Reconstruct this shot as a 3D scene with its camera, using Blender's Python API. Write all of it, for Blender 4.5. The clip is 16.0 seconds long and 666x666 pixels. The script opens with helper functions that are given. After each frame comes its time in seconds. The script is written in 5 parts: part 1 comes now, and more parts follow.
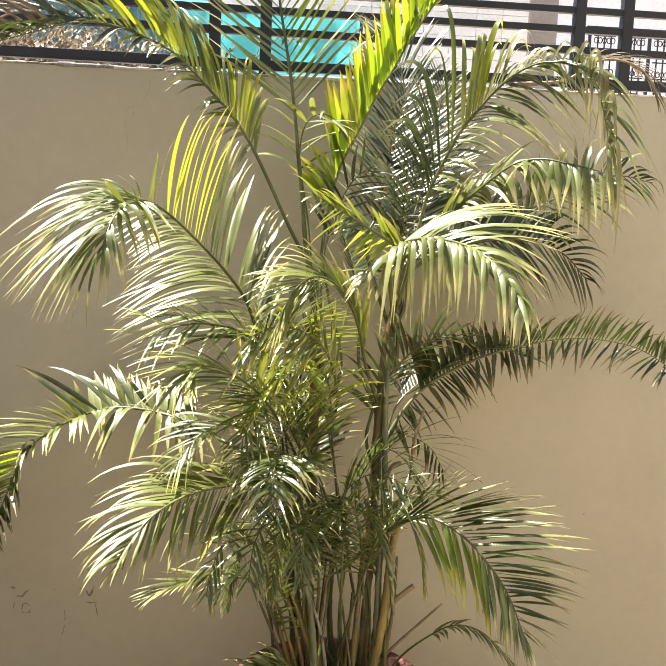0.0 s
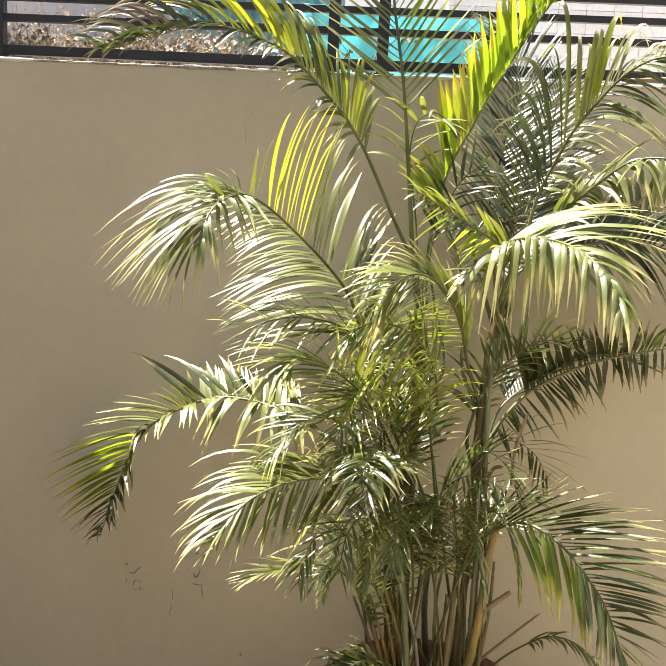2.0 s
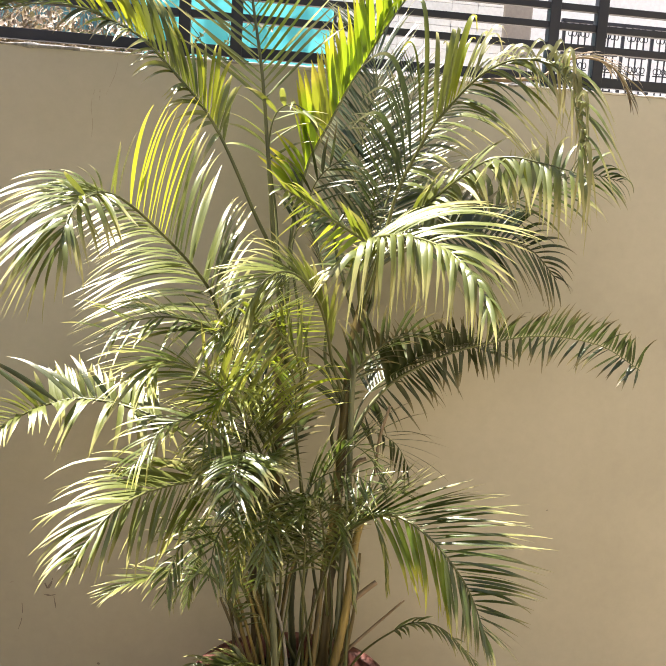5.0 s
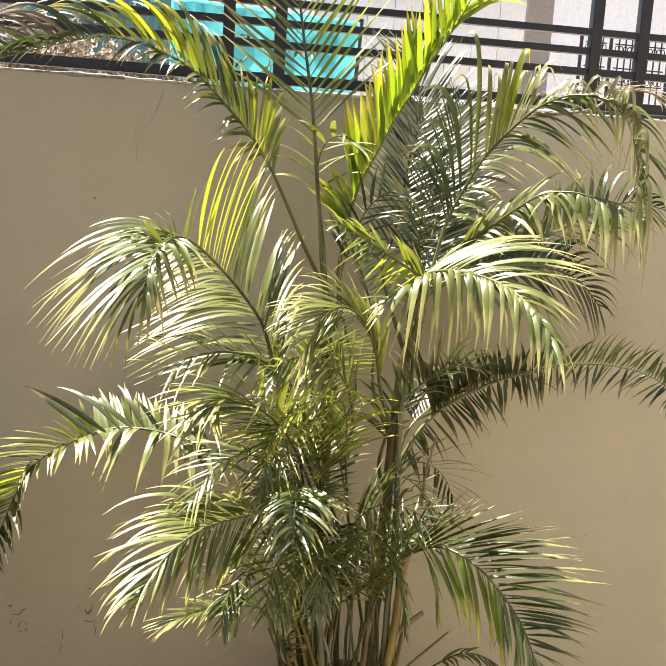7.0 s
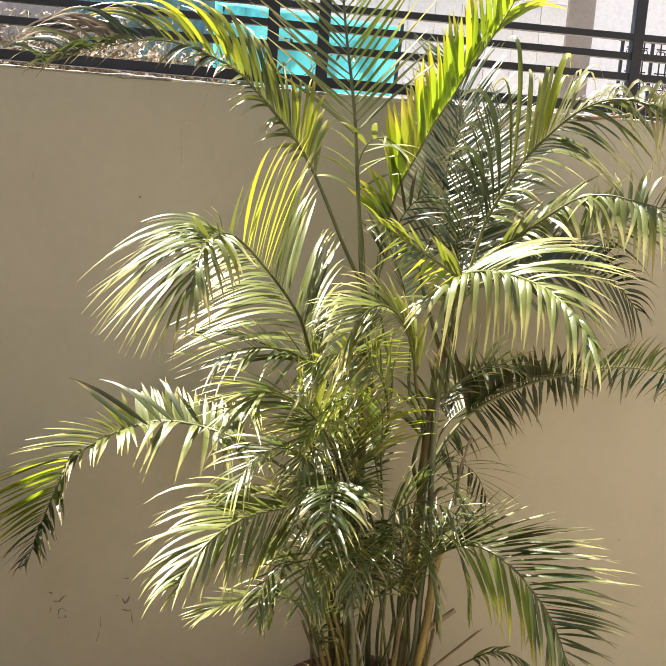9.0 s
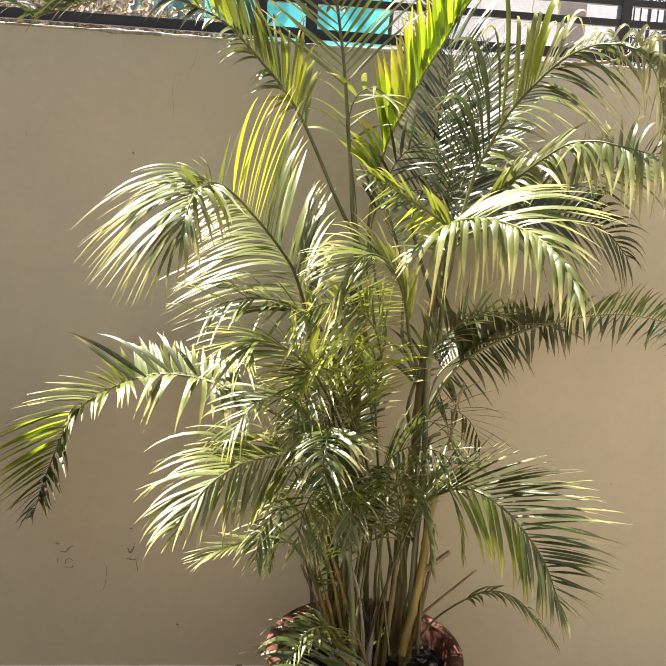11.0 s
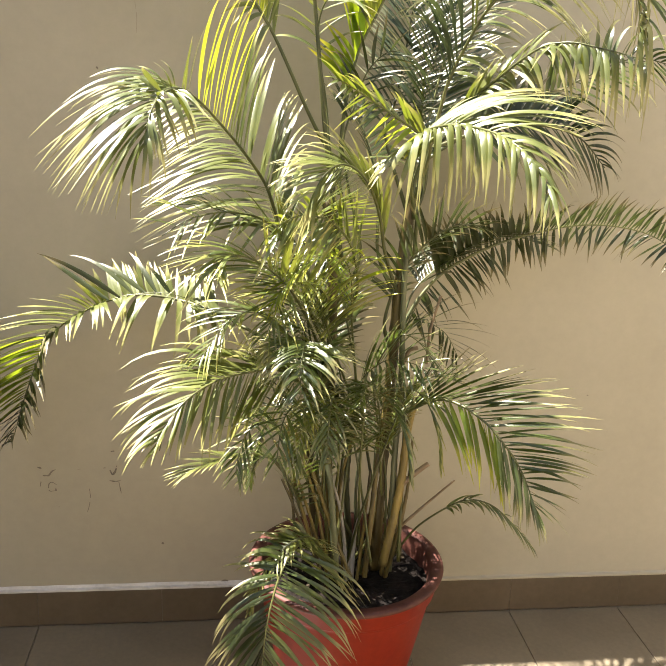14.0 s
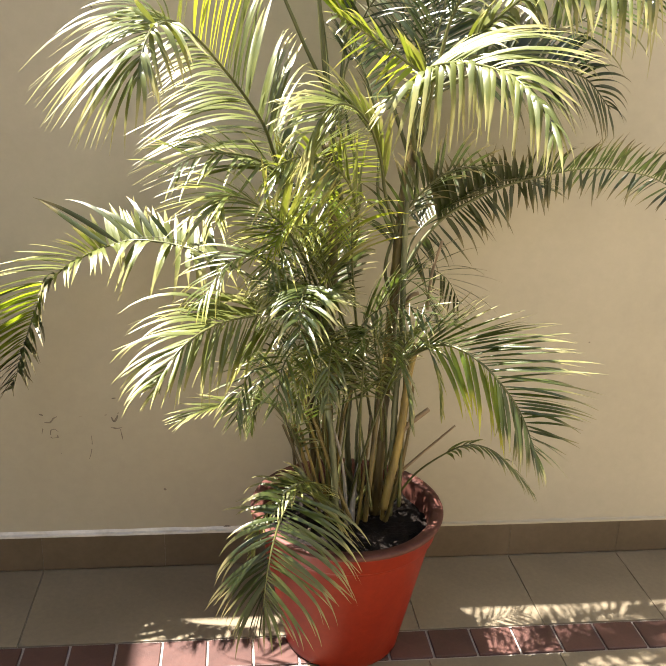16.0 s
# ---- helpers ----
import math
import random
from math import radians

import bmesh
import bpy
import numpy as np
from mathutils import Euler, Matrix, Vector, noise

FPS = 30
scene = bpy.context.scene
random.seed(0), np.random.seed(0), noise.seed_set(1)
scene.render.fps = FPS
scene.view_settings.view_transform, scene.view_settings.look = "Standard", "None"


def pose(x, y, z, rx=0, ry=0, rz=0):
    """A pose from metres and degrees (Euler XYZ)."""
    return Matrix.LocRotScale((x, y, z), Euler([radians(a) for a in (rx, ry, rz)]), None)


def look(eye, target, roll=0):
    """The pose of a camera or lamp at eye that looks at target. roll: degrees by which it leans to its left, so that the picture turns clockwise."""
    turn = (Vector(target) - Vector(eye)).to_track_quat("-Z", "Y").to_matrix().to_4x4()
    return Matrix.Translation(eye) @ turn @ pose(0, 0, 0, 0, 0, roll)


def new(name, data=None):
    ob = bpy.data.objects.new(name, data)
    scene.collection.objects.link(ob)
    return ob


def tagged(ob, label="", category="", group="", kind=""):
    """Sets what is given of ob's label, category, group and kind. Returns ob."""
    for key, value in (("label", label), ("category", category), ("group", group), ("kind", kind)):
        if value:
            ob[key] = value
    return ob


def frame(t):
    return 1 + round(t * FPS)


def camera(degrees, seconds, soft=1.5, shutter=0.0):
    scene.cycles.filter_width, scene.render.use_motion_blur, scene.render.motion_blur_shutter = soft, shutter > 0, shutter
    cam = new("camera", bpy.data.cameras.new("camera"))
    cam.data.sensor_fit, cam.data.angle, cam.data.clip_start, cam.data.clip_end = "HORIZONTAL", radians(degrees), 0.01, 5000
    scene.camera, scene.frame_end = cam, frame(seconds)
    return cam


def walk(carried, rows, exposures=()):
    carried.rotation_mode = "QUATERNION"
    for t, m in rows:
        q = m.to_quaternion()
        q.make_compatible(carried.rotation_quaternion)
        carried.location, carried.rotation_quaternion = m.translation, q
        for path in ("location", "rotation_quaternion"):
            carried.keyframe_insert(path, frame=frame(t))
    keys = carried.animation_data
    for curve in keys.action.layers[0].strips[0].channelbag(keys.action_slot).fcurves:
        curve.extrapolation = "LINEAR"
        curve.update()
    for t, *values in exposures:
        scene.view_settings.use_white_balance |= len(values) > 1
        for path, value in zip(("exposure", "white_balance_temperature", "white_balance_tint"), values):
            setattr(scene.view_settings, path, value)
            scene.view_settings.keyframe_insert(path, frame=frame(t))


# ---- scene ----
cam = camera(43.0, 16.0, 1.0)
PATH = [
    (0, (-0.174, -1.876, 1.292), (0.028, 0.094, 1.009), 2.2),
    (0.5, (-0.182, -1.882, 1.286), (-0.023, 0.092, 1.012), 2.4),
    (1, (-0.164, -1.882, 1.287), (-0.078, 0.092, 0.977), 2.5),
    (1.5, (-0.129, -1.882, 1.283), (-0.194, 0.096, 0.996), 2.8),
    (2, (-0.122, -1.889, 1.283), (-0.228, 0.088, 0.996), 3.0),
    (2.5, (-0.118, -1.889, 1.282), (-0.218, 0.087, 0.985), 3.3),
    (3, (-0.116, -1.879, 1.275), (-0.17, 0.097, 0.967), 3.1),
    (3.5, (-0.115, -1.875, 1.279), (-0.058, 0.103, 0.988), 2.9),
    (4, (-0.149, -1.877, 1.29), (0.002, 0.097, 1.0), 2.6),
    (4.2, (-0.145, -1.869, 1.29), (0.03, 0.101, 0.995), 2.8),
    (6.3, (-0.241, -1.84, 1.351), (0.128, 0.099, 1.026), 4.0),
    (6.5, (-0.25, -1.834, 1.352), (0.098, 0.108, 1.027), 3.8),
    (7, (-0.256, -1.835, 1.352), (0.014, 0.123, 1.046), 3.6),
    (7.5, (-0.258, -1.839, 1.354), (-0.044, 0.128, 1.062), 3.6),
    (8, (-0.266, -1.842, 1.353), (-0.074, 0.129, 1.07), 4.1),
    (8.2, (-0.274, -1.851, 1.352), (-0.08, 0.12, 1.069), 4.3),
    (10.3, (-0.256, -1.874, 1.336), (-0.075, 0.083, 0.962), 3.7),
    (10.5, (-0.258, -1.885, 1.336), (-0.076, 0.069, 0.951), 3.5),
    (11, (-0.252, -1.892, 1.331), (-0.062, 0.06, 0.938), 3.3),
    (11.5, (-0.249, -1.897, 1.325), (-0.046, 0.048, 0.908), 3.1),
    (12, (-0.247, -1.903, 1.314), (-0.035, 0.038, 0.879), 3.1),
    (12.5, (-0.248, -1.903, 1.313), (-0.027, 0.032, 0.857), 3.0),
    (13, (-0.245, -1.889, 1.307), (-0.025, 0.035, 0.805), 2.7),
    (13.5, (-0.244, -1.891, 1.305), (-0.022, 0.025, 0.775), 2.4),
    (14, (-0.239, -1.89, 1.302), (-0.002, 0.018, 0.751), 2.3),
    (14.5, (-0.235, -1.889, 1.297), (-0.008, 0.011, 0.715), 2.4),
    (15, (-0.238, -1.89, 1.294), (-0.004, 0.005, 0.696), 2.5),
    (15.5, (-0.237, -1.887, 1.29), (-0.009, -0.003, 0.661), 2.3),
    (16, (-0.234, -1.885, 1.283), (-0.002, -0.01, 0.628), 2.2),
]
walk(cam, [(t, look(eye, target, roll)) for t, eye, target, roll in PATH], [(0, 2.36, 6280, 14), (4, 2.40, 6280, 14), (7, 2.22, 6280, 14), (11, 2.34, 6280, 14), (16, 2.52, 6280, 14)])

# ---- world and sun ----
TO_SUN = Vector((-0.36, 0.142, 1.0)).normalized()
world = bpy.data.worlds.new("sky")
scene.world = world
world.use_nodes = True
wn = world.node_tree
sky = wn.nodes.new("ShaderNodeTexSky")
sky.sky_type = "NISHITA"
sky.sun_disc = False
sky.dust_density = 2.2
sky.sun_elevation = math.asin(TO_SUN.z)
sky.sun_rotation = math.atan2(TO_SUN.x, TO_SUN.y)
wn.links.new(sky.outputs[0], wn.nodes["Background"].inputs[0])
wn.nodes["Background"].inputs[1].default_value = 0.054
sun = new("sun", bpy.data.lights.new("sun", "SUN"))
sun.data.energy, sun.data.angle, sun.data.color = 5.0, radians(0.6), (1.0, 0.95, 0.86)
sun.matrix_world = look(TO_SUN * 20, (0, 0, 0))


# ---- materials ----
def material(name):
    m = bpy.data.materials.new(name)
    m.use_nodes = True
    return m, m.node_tree, m.node_tree.nodes["Principled BSDF"]


def noise_node(nt, scale, detail=5.0, rough=0.6, stretch=None):
    co = nt.nodes.new("ShaderNodeTexCoord")
    n = nt.nodes.new("ShaderNodeTexNoise")
    n.inputs["Scale"].default_value, n.inputs["Detail"].default_value, n.inputs["Roughness"].default_value = scale, detail, rough
    if stretch:
        mp = nt.nodes.new("ShaderNodeMapping")
        mp.inputs["Scale"].default_value = stretch
        nt.links.new(co.outputs["Object"], mp.inputs[0])
        nt.links.new(mp.outputs[0], n.inputs[0])
    else:
        nt.links.new(co.outputs["Object"], n.inputs[0])
    return n.outputs[0]


def ramp(nt, value, stops):
    r = nt.nodes.new("ShaderNodeValToRGB")
    while len(r.color_ramp.elements) < len(stops):
        r.color_ramp.elements.new(0.5)
    for e, (p, c) in zip(r.color_ramp.elements, stops):
        e.position, e.color = p, (*c, 1)
    nt.links.new(value, r.inputs[0])
    return r.outputs[0]


def blend(nt, a, b, factor, mode="MIX"):
    m = nt.nodes.new("ShaderNodeMix")
    m.data_type, m.blend_type = "RGBA", mode
    for socket, v in ((m.inputs["Factor"], factor), (m.inputs["A"], a), (m.inputs["B"], b)):
        if isinstance(v, (int, float)):
            socket.default_value = v
        elif isinstance(v, tuple):
            socket.default_value = (*v, 1)
        else:
            nt.links.new(v, socket)
    return m.outputs["Result"]


def bump(nt, bsdf, height, strength, distance=0.01):
    b = nt.nodes.new("ShaderNodeBump")
    b.inputs["Strength"].default_value, b.inputs["Distance"].default_value = strength, distance
    nt.links.new(height, b.inputs["Height"])
    nt.links.new(b.outputs[0], bsdf.inputs["Normal"])


def surface(name, lo, hi, scale, rough=0.6, fine=60.0, relief=0.2, metal=0.0, spread=0.0, stretch=None, depth=0.004, speck=0.6):
    """A surface of two tones in large patches, fine grain over them, and a shade of its own for each piece."""
    m, nt, b = material(name)
    c = ramp(nt, noise_node(nt, scale, 6, 0.6, stretch), [(0.3, lo), (0.7, hi)])
    grain = noise_node(nt, fine, 4, 0.65, stretch)
    c = blend(nt, c, ramp(nt, grain, [(0.3, (0.78, 0.78, 0.78)), (0.75, (1.1, 1.1, 1.1))]), speck, "MULTIPLY")
    if spread:
        info = nt.nodes.new("ShaderNodeObjectInfo")
        c = blend(nt, c, ramp(nt, info.outputs["Random"], [(0, (1 - spread,) * 3), (1, (1 + spread,) * 3)]), 1.0, "MULTIPLY")
    nt.links.new(c, b.inputs["Base Color"])
    b.inputs["Roughness"].default_value, b.inputs["Metallic"].default_value = rough, metal
    bump(nt, b, grain, relief, depth)
    return m


def leaf_material(name, dark, light, glow, tip, thin, gloss):
    """Glossy leaf that lets light through, yellowing towards its tip."""
    m, nt, b = material(name)
    uv = nt.nodes.new("ShaderNodeUVMap")
    uv.uv_map = "along"
    sep = nt.nodes.new("ShaderNodeSeparateXYZ")
    nt.links.new(uv.outputs[0], sep.inputs[0])
    patch = noise_node(nt, 9.0, 4, 0.6)
    info = nt.nodes.new("ShaderNodeNewGeometry")
    own = info.outputs["Random Per Island"]
    base = blend(nt, dark, light, ramp(nt, patch, [(0.3, (0, 0, 0)), (0.7, (1, 1, 1))]))
    base = blend(nt, base, ramp(nt, own, [(0, (0.6, 0.66, 0.6)), (1, (1.35, 1.28, 1.2))]), 1.0, "MULTIPLY")
    shift = nt.nodes.new("ShaderNodeMath")
    shift.operation = "MULTIPLY_ADD"
    nt.links.new(patch, shift.inputs[0])
    shift.inputs[1].default_value = 0.5
    nt.links.new(sep.outputs[0], shift.inputs[2])
    ends = ramp(nt, shift.outputs[0], [(0.85, (0, 0, 0)), (1.25, (0.9, 0.9, 0.9))])
    base = blend(nt, base, tip, ends)
    veins = nt.nodes.new("ShaderNodeTexWave")
    veins.wave_type, veins.bands_direction = "BANDS", "Y"
    veins.inputs["Scale"].default_value = 6.0
    nt.links.new(uv.outputs[0], veins.inputs[0])
    base = blend(nt, base, ramp(nt, veins.outputs[1], [(0, (0.86, 0.88, 0.86)), (1, (1.05, 1.05, 1.05))]), 0.7, "MULTIPLY")
    nt.links.new(base, b.inputs["Base Color"])
    b.inputs["Roughness"].default_value = 0.35
    b.inputs["Specular IOR Level"].default_value = gloss
    b.inputs["Specular Tint"].default_value = (1.0, 0.98, 0.88, 1)
    b.inputs["Coat Weight"].default_value, b.inputs["Coat Roughness"].default_value = 0.12 * gloss, 0.3
    bump(nt, b, veins.outputs[1], 0.12, 0.001)
    t = nt.nodes.new("ShaderNodeBsdfTranslucent")
    through_colour = blend(nt, glow, tip, ends)
    nt.links.new(blend(nt, through_colour, ramp(nt, own, [(0, (0.75, 0.8, 0.7)), (1, (1.2, 1.15, 1.1))]), 1.0, "MULTIPLY"), t.inputs[0])
    mix = nt.nodes.new("ShaderNodeMixShader")
    mix.inputs[0].default_value = thin
    nt.links.new(b.outputs[0], mix.inputs[1])
    nt.links.new(t.outputs[0], mix.inputs[2])
    nt.links.new(mix.outputs[0], nt.nodes["Material Output"].inputs[0])
    return m


LEAF = leaf_material("palm_leaf", (0.0272, 0.044, 0.008), (0.0784, 0.0976, 0.0176), (0.15, 0.21, 0.025), (0.24, 0.22, 0.08), 0.25, 0.8)
# darker leaf copy: shade of the crown is put into its colour
LEAF_DARK = leaf_material("palm_leaf_dark_shaded", (0.018, 0.027, 0.00675), (0.0465, 0.0555, 0.0135), (0.08, 0.11, 0.022), (0.18, 0.15, 0.065), 0.22, 0.55)
LEAF_GREY = leaf_material("palm_leaf_grey", (0.040, 0.058, 0.030), (0.095, 0.115, 0.060), (0.10, 0.13, 0.04), (0.20, 0.20, 0.11), 0.2, 0.8)
LEAF_PALE = leaf_material("palm_leaf_pale", (0.066, 0.084, 0.017), (0.180, 0.190, 0.050), (0.26, 0.29, 0.035), (0.34, 0.31, 0.11), 0.22, 0.72)
LEAF_OLIVE = leaf_material("palm_leaf_olive", (0.045, 0.0675, 0.0126), (0.117, 0.135, 0.027), (0.28, 0.32, 0.025), (0.33, 0.31, 0.07), 0.28, 0.8)
LEAF_LIME = leaf_material("palm_leaf_lime", (0.070, 0.115, 0.014), (0.16, 0.205, 0.028), (0.42, 0.50, 0.024), (0.44, 0.42, 0.05), 0.45, 0.6)
LEAF_YELLOW = leaf_material("palm_leaf_yellow", (0.13, 0.16, 0.018), (0.26, 0.28, 0.035), (0.50, 0.52, 0.025), (0.58, 0.50, 0.06), 0.45, 0.6)
LEAF_BRIGHT = leaf_material("palm_leaf_young", (0.080, 0.145, 0.014), (0.18, 0.245, 0.028), (0.50, 0.62, 0.02), (0.62, 0.56, 0.04), 0.58, 0.5)
LEAF_STRAW = leaf_material("palm_leaf_straw", (0.130, 0.128, 0.055), (0.29, 0.275, 0.14), (0.34, 0.34, 0.10), (0.42, 0.37, 0.18), 0.3, 0.8)
LEAF_DRY = leaf_material("palm_leaf_dry", (0.085, 0.06, 0.045), (0.22, 0.165, 0.12), (0.20, 0.17, 0.09), (0.35, 0.28, 0.20), 0.2, 0.3)
RACHIS = surface("palm_rachis", (0.048, 0.056, 0.016), (0.13, 0.13, 0.036), 9, 0.4, 90, 0.1, spread=0.3)
STEM = surface("palm_stem", (0.026, 0.020, 0.008), (0.23, 0.165, 0.040), 30, 0.5, 140, 0.5, spread=0.5, stretch=(1, 1, 0.16), speck=1.0)
STEM_GREEN = surface("palm_stem_green", (0.040, 0.045, 0.018), (0.17, 0.175, 0.085), 26, 0.45, 130, 0.4, spread=0.35, stretch=(1, 1, 0.16), speck=1.0)
STALK = surface("dry_stalk", (0.16, 0.11, 0.06), (0.30, 0.22, 0.13), 20, 0.7, 90, 0.3)
PLASTER = surface("painted_plaster", (0.38, 0.34, 0.247), (0.466, 0.419, 0.308), 1.6, 0.62, 38, 0.05, speck=0.22)
MORTAR = surface("grey_mortar", (0.13, 0.12, 0.11), (0.40, 0.385, 0.36), 40, 0.85, 160, 0.7)
STAIN = surface("wall_stain", (0.14, 0.118, 0.09), (0.27, 0.23, 0.175), 60, 0.9, 200, 0.3)
CRACK = surface("wall_crack", (0.32, 0.28, 0.205), (0.41, 0.36, 0.265), 60, 0.9, 200, 0.3)
SKIRT = surface("brown_tile", (0.1, 0.073, 0.0426), (0.146, 0.107, 0.0656), 3, 0.35, 60, 0.05, spread=0.06)
LIP = surface("white_paint", (0.55, 0.52, 0.47), (0.75, 0.72, 0.66), 12, 0.6, 120, 0.3)
TILE = surface("beige_tile", (0.160, 0.128, 0.082), (0.212, 0.174, 0.114), 4, 0.32, 80, 0.05, spread=0.05)
REDTILE = surface("red_tile", (0.0561, 0.0238, 0.017), (0.0935, 0.0399, 0.0289), 14, 0.5, 90, 0.15, spread=0.18)
GROUT = surface("grout", (0.20, 0.17, 0.14), (0.42, 0.38, 0.32), 7, 0.9, 120, 0.4)
GROUND = surface("earth", (0.34, 0.29, 0.23), (0.46, 0.41, 0.34), 3, 0.95, 60, 0.6)
POT = surface("red_plastic", (0.172, 0.0125, 0.0035), (0.224, 0.021, 0.006), 5, 0.5, 70, 0.06)
POT.node_tree.nodes["Principled BSDF"].inputs["Specular IOR Level"].default_value = 0.2
RIM = surface("dusty_red_plastic", (0.060, 0.017, 0.010), (0.125, 0.048, 0.034), 26, 0.6, 110, 0.1)
RIM.node_tree.nodes["Principled BSDF"].inputs["Specular IOR Level"].default_value = 0.3
SOIL = surface("wet_soil", (0.005, 0.004, 0.003), (0.022, 0.016, 0.012), 30, 0.7, 150, 0.8, depth=0.01)
SOIL.node_tree.nodes["Principled BSDF"].inputs["Specular IOR Level"].default_value = 0.1
IRON = surface("black_iron", (0.007, 0.007, 0.010), (0.018, 0.017, 0.022), 8, 0.5, 120, 0.12)


def thin_sheet(name, lo, hi, glow):
    m = surface(name, lo, hi, 4, 0.4, 30, 0.3)
    nt = m.node_tree
    t, mix = nt.nodes.new("ShaderNodeBsdfTranslucent"), nt.nodes.new("ShaderNodeMixShader")
    t.inputs[0].default_value, mix.inputs[0].default_value = (*glow, 1), 0.5
    nt.links.new(nt.nodes["Principled BSDF"].outputs[0], mix.inputs[1])
    nt.links.new(t.outputs[0], mix.inputs[2])
    nt.links.new(mix.outputs[0], nt.nodes["Material Output"].inputs[0])
    return m


TURQUOISE = thin_sheet("turquoise_sheet", (0.10, 0.50, 0.54), (0.19, 0.62, 0.66), (0.18, 0.66, 0.69))
TEAL = surface("teal_sheet", (0.10, 0.25, 0.28), (0.20, 0.38, 0.42), 5, 0.5, 40, 0.2, stretch=(1, 1, 0.2))
SHEATH = surface("dry_sheath", (0.20, 0.18, 0.15), (0.42, 0.39, 0.34), 30, 0.6, 120, 0.3, stretch=(1, 1, 0.2))
WHITETILE = surface("white_wall_tile", (0.624, 0.616, 0.601), (0.686, 0.679, 0.671), 4, 0.4, 60, 0.05, spread=0.05)
WHITEWALL = surface("white_render", (0.656, 0.656, 0.656), (0.704, 0.704, 0.704), 2, 0.8, 30, 0.1)
BROWNWALL = surface("brown_render", (0.22, 0.19, 0.165), (0.30, 0.27, 0.24), 3, 0.8, 50, 0.2)
GREYWALL = surface("grey_render", (0.19, 0.19, 0.19), (0.28, 0.28, 0.285), 2, 0.8, 50, 0.2)


# ---- building helpers ----
def link(name, bm, mat, parent=None, label="", smooth=False):
    me = bpy.data.meshes.new(name)
    bm.to_mesh(me)
    bm.free()
    me.materials.append(mat)
    if smooth:
        for p in me.polygons:
            p.use_smooth = True
    ob = new(name, me)
    if parent:
        ob.parent = parent
        ob.matrix_parent_inverse = world_of(parent).inverted()
    if label:
        ob["label"] = label
    return ob


def world_of(ob):
    m = ob.matrix_basis.copy()
    return world_of(ob.parent) @ ob.matrix_parent_inverse @ m if ob.parent else m


def part(name, bm, mat, parent, label="", smooth=False):
    return link(name, bm, mat, parent, label, smooth)


def thing(name, x, y, z, label, category, group=""):
    ob = new(name)
    ob.empty_display_size = 0.05
    ob.matrix_basis = pose(x, y, z)
    return tagged(ob, label, category, group)


def add_box(bm, lo, hi, bevel=0.0):
    made = bmesh.ops.create_cube(bm, size=1)["verts"]
    for v in made:
        v.co = [lo[i] + (v.co[i] + 0.5) * (hi[i] - lo[i]) for i in range(3)]
    if bevel:
        edges = list({e for v in made for e in v.link_edges})
        bmesh.ops.bevel(bm, geom=edges, offset=bevel, segments=2, affect="EDGES", profile=0.5)
    return bm


def box(lo, hi, bevel=0.0):
    return add_box(bmesh.new(), lo, hi, bevel)


def spline(points, n):
    """n + 1 points, evenly spaced, on a smooth curve through the given ones."""
    p = [Vector(q) for q in points]
    p = [2 * p[0] - p[1]] + p + [2 * p[-1] - p[-2]]
    fine = []
    for i in range(1, len(p) - 2):
        for k in range(12):
            t = k / 12
            fine.append(0.5 * (2 * p[i] + (p[i + 1] - p[i - 1]) * t + (2 * p[i - 1] - 5 * p[i] + 4 * p[i + 1] - p[i + 2]) * t * t
                               + (3 * p[i] - p[i - 1] - 3 * p[i + 1] + p[i + 2]) * t ** 3))
    fine.append(p[-2])
    run = [0.0]
    for a, b in zip(fine, fine[1:]):
        run.append(run[-1] + (b - a).length)
    out, j = [], 0
    for i in range(n + 1):
        d = run[-1] * i / n
        while j < len(run) - 2 and run[j + 1] < d:
            j += 1
        f = (d - run[j]) / max(run[j + 1] - run[j], 1e-9)
        out.append(fine[j].lerp(fine[j + 1], min(f, 1)))
    return out, run[-1]


def tube(bm, line, radius, sides=6):
    """A round tube along a line; radius(f) gives its thickness from 0 to 1."""
    rings, up = [], None
    for i, p in enumerate(line):
        d = (line[min(i + 1, len(line) - 1)] - line[max(i - 1, 0)]).normalized()
        up = (up or d.orthogonal())
        up = (up - d * up.dot(d)).normalized()
        side = d.cross(up)
        r = radius(i / (len(line) - 1))
        rings.append([bm.verts.new(p + r * (math.cos(a) * up + math.sin(a) * side)) for a in [2 * math.pi * k / sides for k in range(sides)]])
    for a, b in zip(rings, rings[1:]):
        for k in range(sides):
            bm.faces.new((a[k], a[(k + 1) % sides], b[(k + 1) % sides], b[k]))
    bm.faces.new(rings[0][::-1])
    bm.faces.new(rings[-1])
    return bm


def lathe(bm, profile, cx, cy, sides=64):
    rings = [[bm.verts.new((cx + r * math.cos(2 * math.pi * k / sides), cy + r * math.sin(2 * math.pi * k / sides), z)) for k in range(sides)] for r, z in profile]
    for a, b in zip(rings, rings[1:]):
        for k in range(sides):
            bm.faces.new((a[k], a[(k + 1) % sides], b[(k + 1) % sides], b[k]))
    return rings


